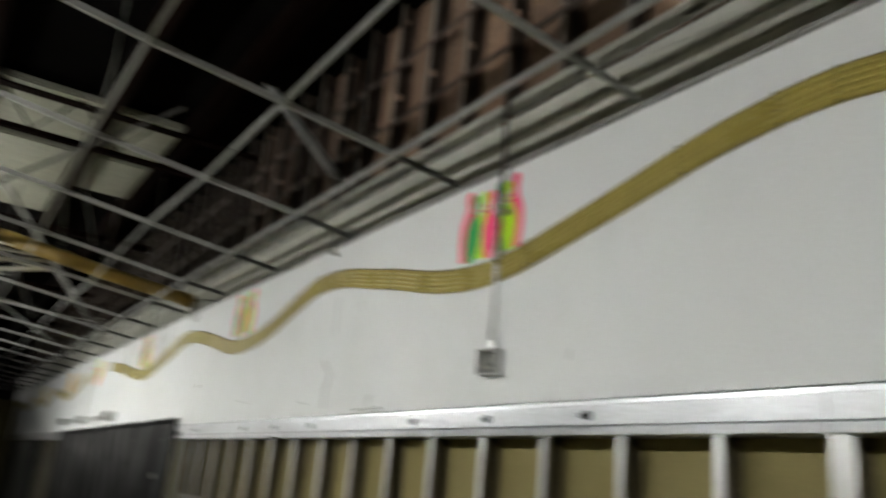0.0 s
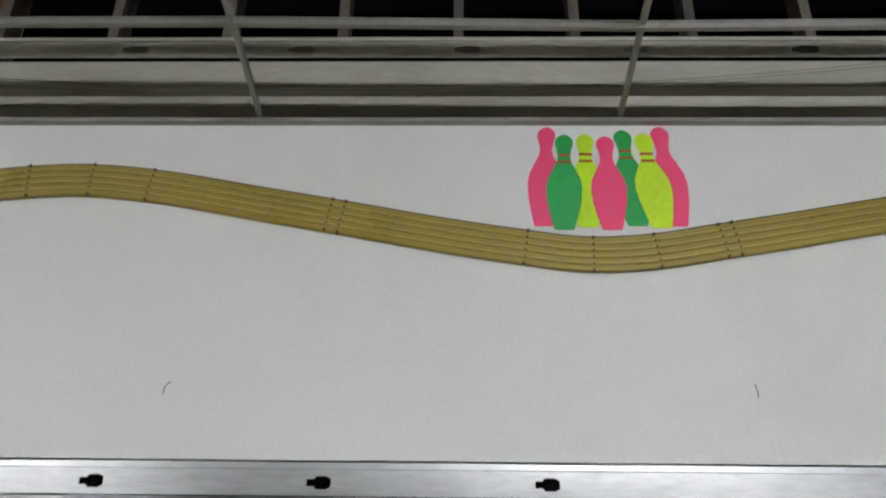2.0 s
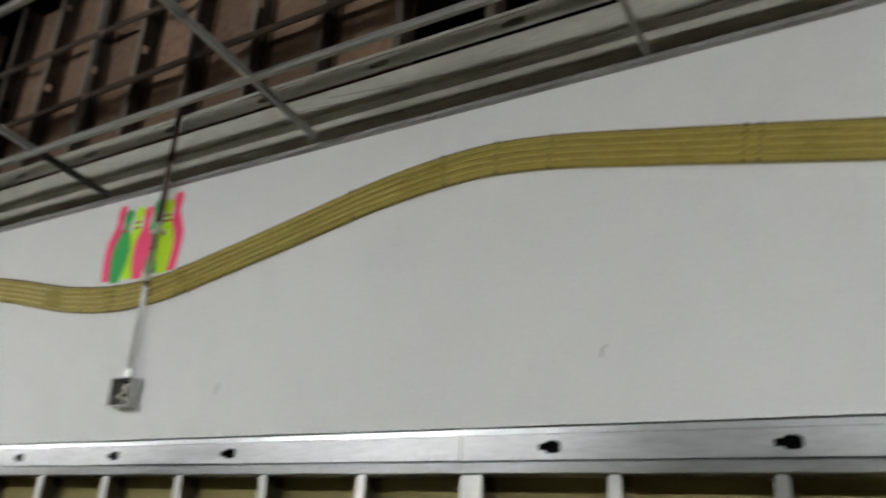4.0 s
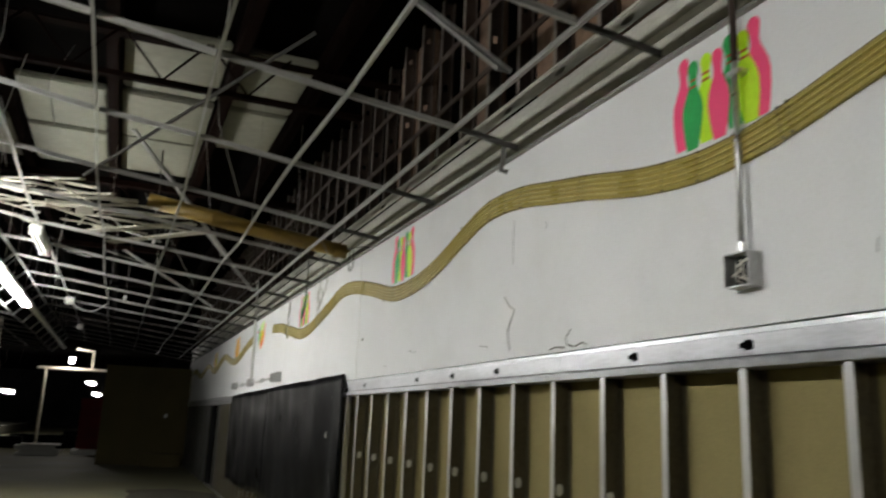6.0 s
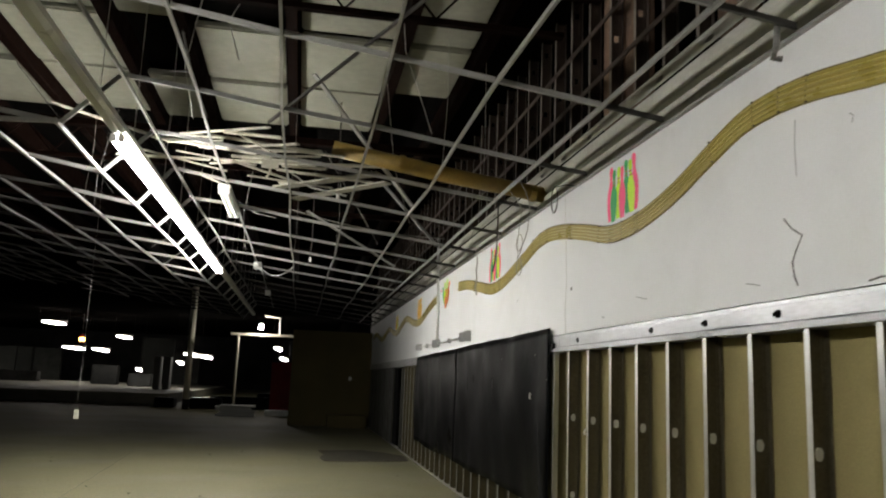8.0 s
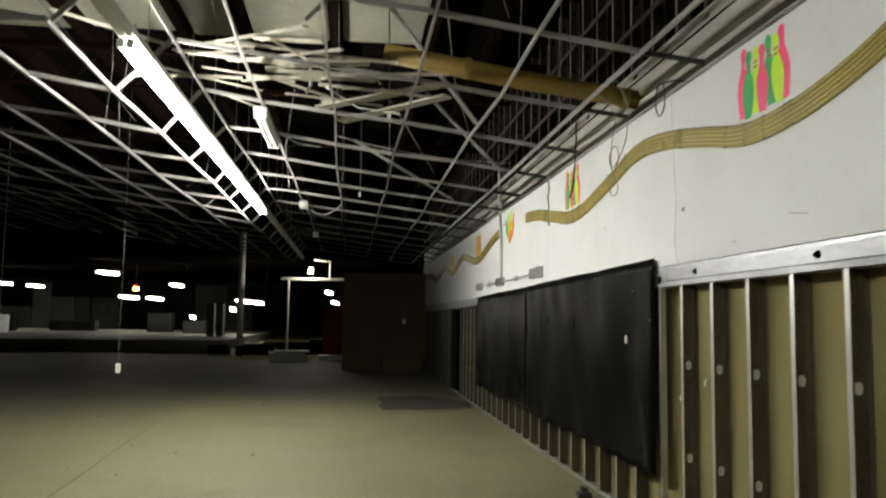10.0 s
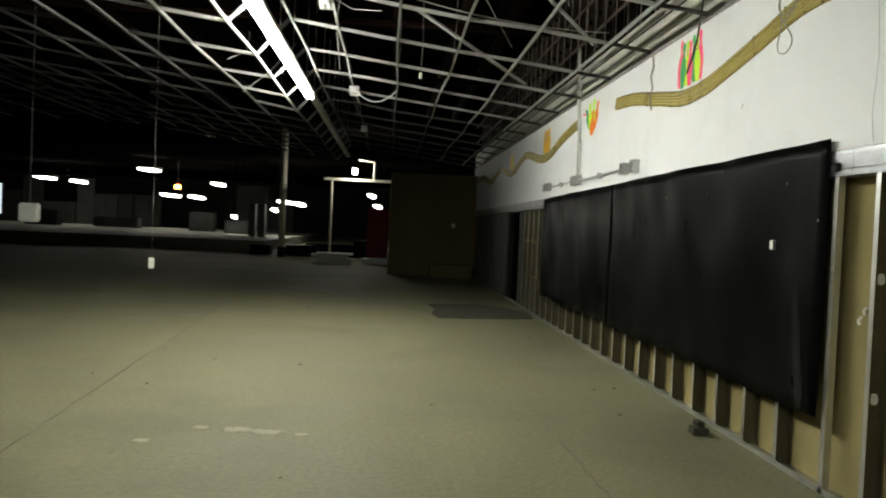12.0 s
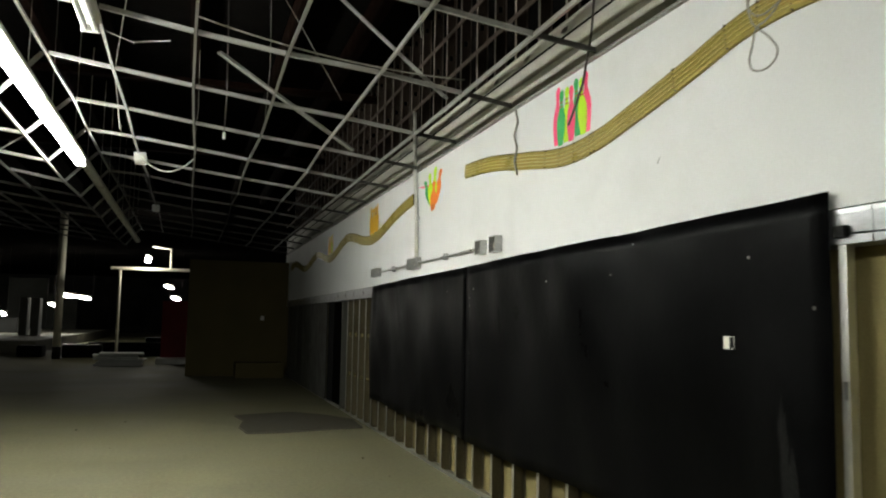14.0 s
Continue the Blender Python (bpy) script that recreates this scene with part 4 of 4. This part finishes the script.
# pale patches on the black sheet paint the gleam of its folds
for y, z, w, h in ((7.30, 0.62, 0.05, 0.24), (7.34, 0.78, 0.035, 0.20), (7.27, 0.50, 0.04, 0.12), (7.36, 0.95, 0.02, 0.10), (10.2, 1.30, 0.05, 0.10), (9.9, 1.36, 0.08, 0.05)):
    bm = bmesh.new()
    n = 10
    cols = [[bm.verts.new((sheet_x(yy, (zz - 0.365) / 1.365) - 0.0025, yy, zz)) for yy in (y - w * e, y, y + w * e)]
            for zz, e in ((z - h + 2 * h * k / n, math.sin(math.pi * (k + 0.4) / (n + 0.8)) * rnd.uniform(0.4, 1)) for k in range(n + 1))]
    for p, q in zip(cols, cols[1:]):
        bm.faces.new((p[0], p[1], q[1], q[0]))
        bm.faces.new((p[1], p[2], q[2], q[1]))
    part("fold_sheen", bm, FOLD_SHEEN, black, "pale painted sheen on a fold of the black sheet")
bm = box_bm(-0.03, -0.004, 7.05, 7.11, 1.60, 1.64, 0.004)
thing("torn_bracket", bm, BLACK_METAL, "crumpled black tape stub beside the black sheet", "tape")

# dark ribbed panels, door opening beyond the black sheet
ribs = holder("ribbed_panel", (-0.01, 20, 0), "dark grey ribbed sheet covering the far studs", "panel", kind="structure")
y = 17.75
while y < 22.9:
    part("rib_sheet", box_bm(-0.014 - 0.006 * (int(y * 10) % 2), -0.005, y, y + 0.245, 0.01, 1.57, 0.004), GREY_PANEL, ribs)
    y += 0.25
door = holder("door_1", (0.04, 17.0, 0), "black open doorway in the studded wall", "doorway", kind="structure")
# black plate stands in for the darkness beyond the doorway
part("dark_opening_plate", box_bm(0.075, 0.09, 16.5, 17.6, 0.003, 1.57), ROOF_DARK, door)
# far jamb is coloured black for the shade on its reveal
for y in (16.43, 17.6):
    part("jamb", box_bm(-0.006, 0.09, y, y + 0.06, 0.003, 1.57, 0.004), GREY_PANEL if y < 17 else BLACK_METAL, door)
part("hinge", box_bm(-0.012, -0.007, 16.45, 16.47, 1.1, 1.2), BLACK_METAL, door)
part("hinge", box_bm(-0.012, -0.007, 16.45, 16.47, 0.4, 0.5), BLACK_METAL, door)

# brown room box that closes the aisle
thing("wall_partition", box_bm(-2.18, 0.3, 23.4, 23.55, 0, 2.58), BROWN_WALL, "plain brown board partition at the aisle end", "wall", kind="structure")
thing("wall_partition_side", box_bm(-2.18, -2.06, 23.55, 30, 0, 2.58), BROWN_WALL, "plain brown board partition side", "wall", kind="structure")
thing("low_crate", box_bm(-1.15, -0.12, 22.7, 23.38, 0, 0.33, 0.015), BROWN_WALL, "low brown board box against the partition", "box")
thing("wall_plate", box_bm(-0.60, -0.52, 23.39, 23.4, 1.25, 1.35), ENAMEL, "small pale switch plate on the partition", "switch plate")

# ---- on the floor ----
bm = bmesh.new()
EDGE = [(-1.47, 14.15), (-1.1, 14.16), (-0.6, 14.28), (-0.10, 14.42), (-0.07, 15.2), (-0.35, 15.75), (-0.75, 16.15), (-1.2, 16.0), (-1.52, 15.85), (-1.44, 15.3), (-1.53, 14.7)]
low = [bm.verts.new((x, y, 0.001)) for x, y in EDGE]
top = [bm.verts.new((x + 0.01, y + 0.01, 0.016)) for x, y in EDGE]
crown = bm.verts.new((-1.05, 15.0, 0.045))
for k in range(len(EDGE)):
    n = (k + 1) % len(EDGE)
    bm.faces.new((low[k], low[n], top[n], top[k]))
    bm.faces.new((top[k], top[n], crown))
thing("floor_mat", bm, MAT_GREY, "thin grey dirty sheet lying flat on the floor", "mat")
bm = bmesh.new()
add_box(bm, -0.23, -0.13, 8.14, 8.24, 0.0, 0.05, 0.006)
add_box(bm, -0.20, -0.15, 8.17, 8.25, 0.05, 0.085, 0.006)
thing("debris_lump", bm, MAT_GREY, "small dark rubble lump beside the wall base", "debris")
rnd = random.Random(31)
for i in range(34):
    x, y = rnd.uniform(-6, -0.2), rnd.uniform(4.5, 16)
    r = rnd.uniform(0.005, 0.016)
    bm = bmesh.new()
    bmesh.ops.create_icosphere(bm, subdivisions=1, radius=r)
    for v in bm.verts:
        v.co = Vector((v.co.x * rnd.uniform(0.7, 1.5) + x, v.co.y * rnd.uniform(0.7, 1.5) + y, max(0.0, v.co.z * 0.5 + r * 0.3)))
    thing("rubble_crumb", bm, CRUMB, "small crumb of plaster on the concrete floor", "debris", "floor crumbs")
def blot(x, y, rx, ry, n=22, seed=0, z=0.0022):
    r = random.Random(seed)
    bm = bmesh.new()
    vs = [bm.verts.new((x + rx * r.uniform(0.55, 1.1) * math.cos(k * math.tau / n), y + ry * r.uniform(0.55, 1.1) * math.sin(k * math.tau / n), z)) for k in range(n)]
    top = bmesh.ops.extrude_face_region(bm, geom=[bm.faces.new(vs)])
    for v in top["geom"]:
        if isinstance(v, bmesh.types.BMVert):
            v.co.z = 0.0002
    return bm
for i, (x, y, rx, ry) in enumerate(((-3.03, 8.02, 0.10, 0.07), (-2.86, 7.98, 0.12, 0.08), (-3.25, 8.05, 0.06, 0.05), (-2.65, 7.95, 0.05, 0.04), (-3.5, 7.75, 0.05, 0.04), (-2.35, 6.1, 0.04, 0.03))):
    thing("dust_patch", blot(x, y, rx, ry, seed=i), PALE_DUST, "pale plaster dust spill on the concrete", "dust", "dust spills")
for pts in ([(-4.05, 6.0), (-4.1, 7.2), (-4.21, 9.18), (-4.33, 11.23), (-4.55, 15.34)], [(-1.07, 5.6), (-1.10, 6.9), (-1.12, 8.0)], [(-3.7, 6.7), (-2.4, 6.55), (-1.1, 6.5)]):
    bm = bmesh.new()
    rr = random.Random(int(pts[0][1] * 10))
    for (xa, ya), (xb, yb) in zip(pts, pts[1:]):
        n = 9
        q = [(xa + (xb - xa) * k / n + rr.uniform(-0.012, 0.012) * (0 < k < n), ya + (yb - ya) * k / n) for k in range(n + 1)]
        sweep(bm, [(x, y, -0.002) for x, y in q], 0.006, 4)
    thing("floor_crack", bm, CRACK, "thin dark hairline crack in the concrete floor", "crack", "floor cracks")
# torn bits in the stud bays
for y, z in ((6.93, 0.93), (6.97, 0.88), (6.62, 1.0)):
    thing("torn_paper", rod_bm([(0.088, y, z + 0.02), (0.080, y + 0.012, z), (0.082, y + 0.006, z - 0.02)], 0.008, 5), TORN, "torn white paper scrap on brown wall backing", "paper", "torn scraps")

# ---- the far hall ----
col = holder("column", (-5.85, 30.9, 0), "cream painted round steel column with black foot", "column", "hall columns")
part("shaft", rod_bm([(-5.85, 30.9, 0.36), (-5.85, 30.9, 4.36)], 0.11, 14), PALE_COLUMN, col, smooth=True)
part("foot", rod_bm([(-5.85, 30.9, 0.0), (-5.85, 30.9, 0.36)], 0.125, 14), BLACK_METAL, col, "black foot sleeve", smooth=True)
fr = holder("pipe_frame", (-3.2, 30.5, 0), "pale pipe frame with one post and a bulb", "frame")
part("beam", box_bm(-4.45, -2.15, 30.45, 30.6, 2.68, 2.77, 0.01), PALE_COLUMN, fr)
part("post", rod_bm([(-4.18, 30.5, 0), (-4.18, 30.5, 2.69)], 0.045, 10), PALE_COLUMN, fr)
part("riser", rod_bm([(-2.75, 30.5, 2.77), (-2.75, 30.5, 3.36), (-3.3, 30.5, 3.42)], 0.04, 8), PALE_COLUMN, fr)
part("bulb", rod_bm([(-3.42, 30.3, 2.92), (-3.39, 30.3, 3.1)], 0.075, 10), BULB, fr, "glowing bulb")
thing("red_board", box_bm(-2.87, -2.2, 28.5, 28.62, 0.17, 1.74, 0.01), RED, "dull red board standing on a white slab", "board")
thing("white_slab", box_bm(-2.98, -2.2, 28.0, 28.8, 0, 0.165, 0.02), ENAMEL, "low white slab on the floor", "slab")
stack = holder("panel_stack", (-4.1, 29, 0), "stack of white ceiling panels on the floor", "stack")
rnd = random.Random(41)
for i in range(6):
    bm = box_bm(-0.62 + 0.05 * rnd.random(), 0.62 - 0.2 * rnd.random(), -0.45, 0.45, 0.002, 0.052, 0.01)
    bmesh.ops.transform(bm, matrix=pose(-3.78 + rnd.uniform(-0.12, 0.12), 27.6 + rnd.uniform(-0.1, 0.1), 0.0 + 0.056 * i, 0, 0, rnd.uniform(-9, 9)), verts=bm.verts)
    part("sheet", bm, ENAMEL, stack)
for x, y, w, h in ((-5.25, 31.5, 1.1, 0.4), (-6.75, 31.9, 0.7, 0.35), (-4.0, 32.5, 2.4, 0.45), (-3.1, 33, 0.8, 0.6)):
    thing("dark_crate", box_bm(x - w / 2, x + w / 2, y, y + 0.8, 0, h, 0.03), BLACK, "dark lumpy crate stored in the hall", "crate", "stored crates")
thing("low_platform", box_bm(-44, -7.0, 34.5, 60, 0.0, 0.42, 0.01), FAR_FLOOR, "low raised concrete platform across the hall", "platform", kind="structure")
thing("pier", box_bm(-8.85, -8.55, 41.5, 42.2, 0.42, 1.99, 0.02), PIER, "grey boarded pier in the far hall", "pier")
thing("pier", box_bm(-8.4, -8.1, 41.5, 42.2, 0.42, 1.98, 0.02), PIER, "narrow grey boarded pier in the far hall", "pier")


far_wall = holder("far_partition", (-20, 60, 0), "row of dull grey boards along the far side", "partition", kind="structure")
rnd = random.Random(52)
x = -44.0
while x < -9.5:
    w = rnd.uniform(0.9, 2.6)
    if rnd.random() < 0.72:
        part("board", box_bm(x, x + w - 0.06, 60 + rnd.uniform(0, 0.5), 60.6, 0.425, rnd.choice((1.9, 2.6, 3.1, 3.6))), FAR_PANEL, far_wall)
    x += w
for x0, y0, w, h in ((-22, 50, 1.8, 0.9), (-18.5, 52, 2.6, 0.6), (-13, 50, 1.4, 1.1), (-28, 48, 2.4, 0.8), (-10.5, 47, 1.2, 0.7)):
    thing("dark_crate", box_bm(x0 - w / 2, x0 + w / 2, y0, y0 + 0.8, 0.42, 0.42 + h, 0.04), FAR_WALL, "dull grey crate stored in the far hall", "crate", "stored crates")


def hall_lamp(x, y, z, w=1.3, material=FAR_TUBE, count=2):
    b = holder("hall_light", (x, y, z), "lit fluorescent fixture hanging in the far hall", "light", "far hall lights")
    part("housing", box_bm(x - w * 0.36, x + w * 0.36, y - 0.15, y + 0.15, z + 0.10, z + 0.18, 0.02), PIER, b)
    bm = bmesh.new()
    bmesh.ops.create_uvsphere(bm, u_segments=14, v_segments=8, radius=1.0)
    for v in bm.verts:
        v.co = Vector((x + v.co.x * w * 0.34, y + v.co.y * 0.3, z + 0.04 + v.co.z * 0.085 - 0.06 * v.co.x))
    part("diffuser", bm, material, b, "glowing rounded diffuser", smooth=True)
    for s in (-0.4, 0.4):
        part("hanger", rod_bm([(x + s * w, y, z + 0.22), (x + s * w, y, 4.36)], 0.002, 4), DARK_CABLE, b)
    return b


for x, y, z, w in ((-23.9, 55, 3.25, 2.2), (-21.85, 55, 3.11, 1.7), (-15.15, 47, 3.61, 1.9), (-15.85, 54, 2.47, 2.0), (-14.25, 54, 2.42, 1.6), (-11.9, 49, 3.08, 1.3), (-7.75, 46, 2.18, 1.3),
                   (-7.0, 46, 2.10, 1.1), (-10.37, 46, 1.29, 0.5), (-8.14, 45, 1.73, 0.55), (-3.15, 45, 2.68, 0.7), (-2.82, 45, 2.14, 0.7)):
    hall_lamp(x, y, z, w)
am = holder("amber_light", (-14.4, 50, 2.9), "amber glowing bulb in the far hall", "light")
part("bulb", rod_bm([(-14.4, 50, 2.82), (-14.4, 50, 3.02)], 0.16, 8), AMBER, am)
part("shade", rod_bm([(-14.4, 50, 3.03), (-14.4, 50, 3.22)], 0.1, 8), RED, am)
part("cord", rod_bm([(-14.4, 50, 3.22), (-14.4, 50, 4.36)], 0.01, 4), DARK_CABLE, am)
drop = holder("drop_box", (-7.52, 15.5, 1.2), "pale switch box on a conduit hung from the roof", "electrical box")
part("case", box_bm(-7.66, -7.38, 15.42, 15.56, 1.06, 1.34, 0.02), ENAMEL, drop)
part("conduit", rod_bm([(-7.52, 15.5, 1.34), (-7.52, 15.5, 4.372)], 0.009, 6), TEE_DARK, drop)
win = holder("window_1", (-26, 52, 0.6), "pale lit window pane in the far hall", "window", kind="structure")
part("pane", box_bm(-26.1, -25.1, 52.0, 52.04, 0.93, 2.73), PALE_WINDOW, win)
for x in (-26.16, -25.1):
    part("window_frame", box_bm(x, x + 0.06, 51.98, 52.08, 0.88, 2.78), BLACK_METAL, win)
part("window_wall", box_bm(-29, -26.2, 52, 52.2, 0.42, 4.3), FAR_WALL, win)
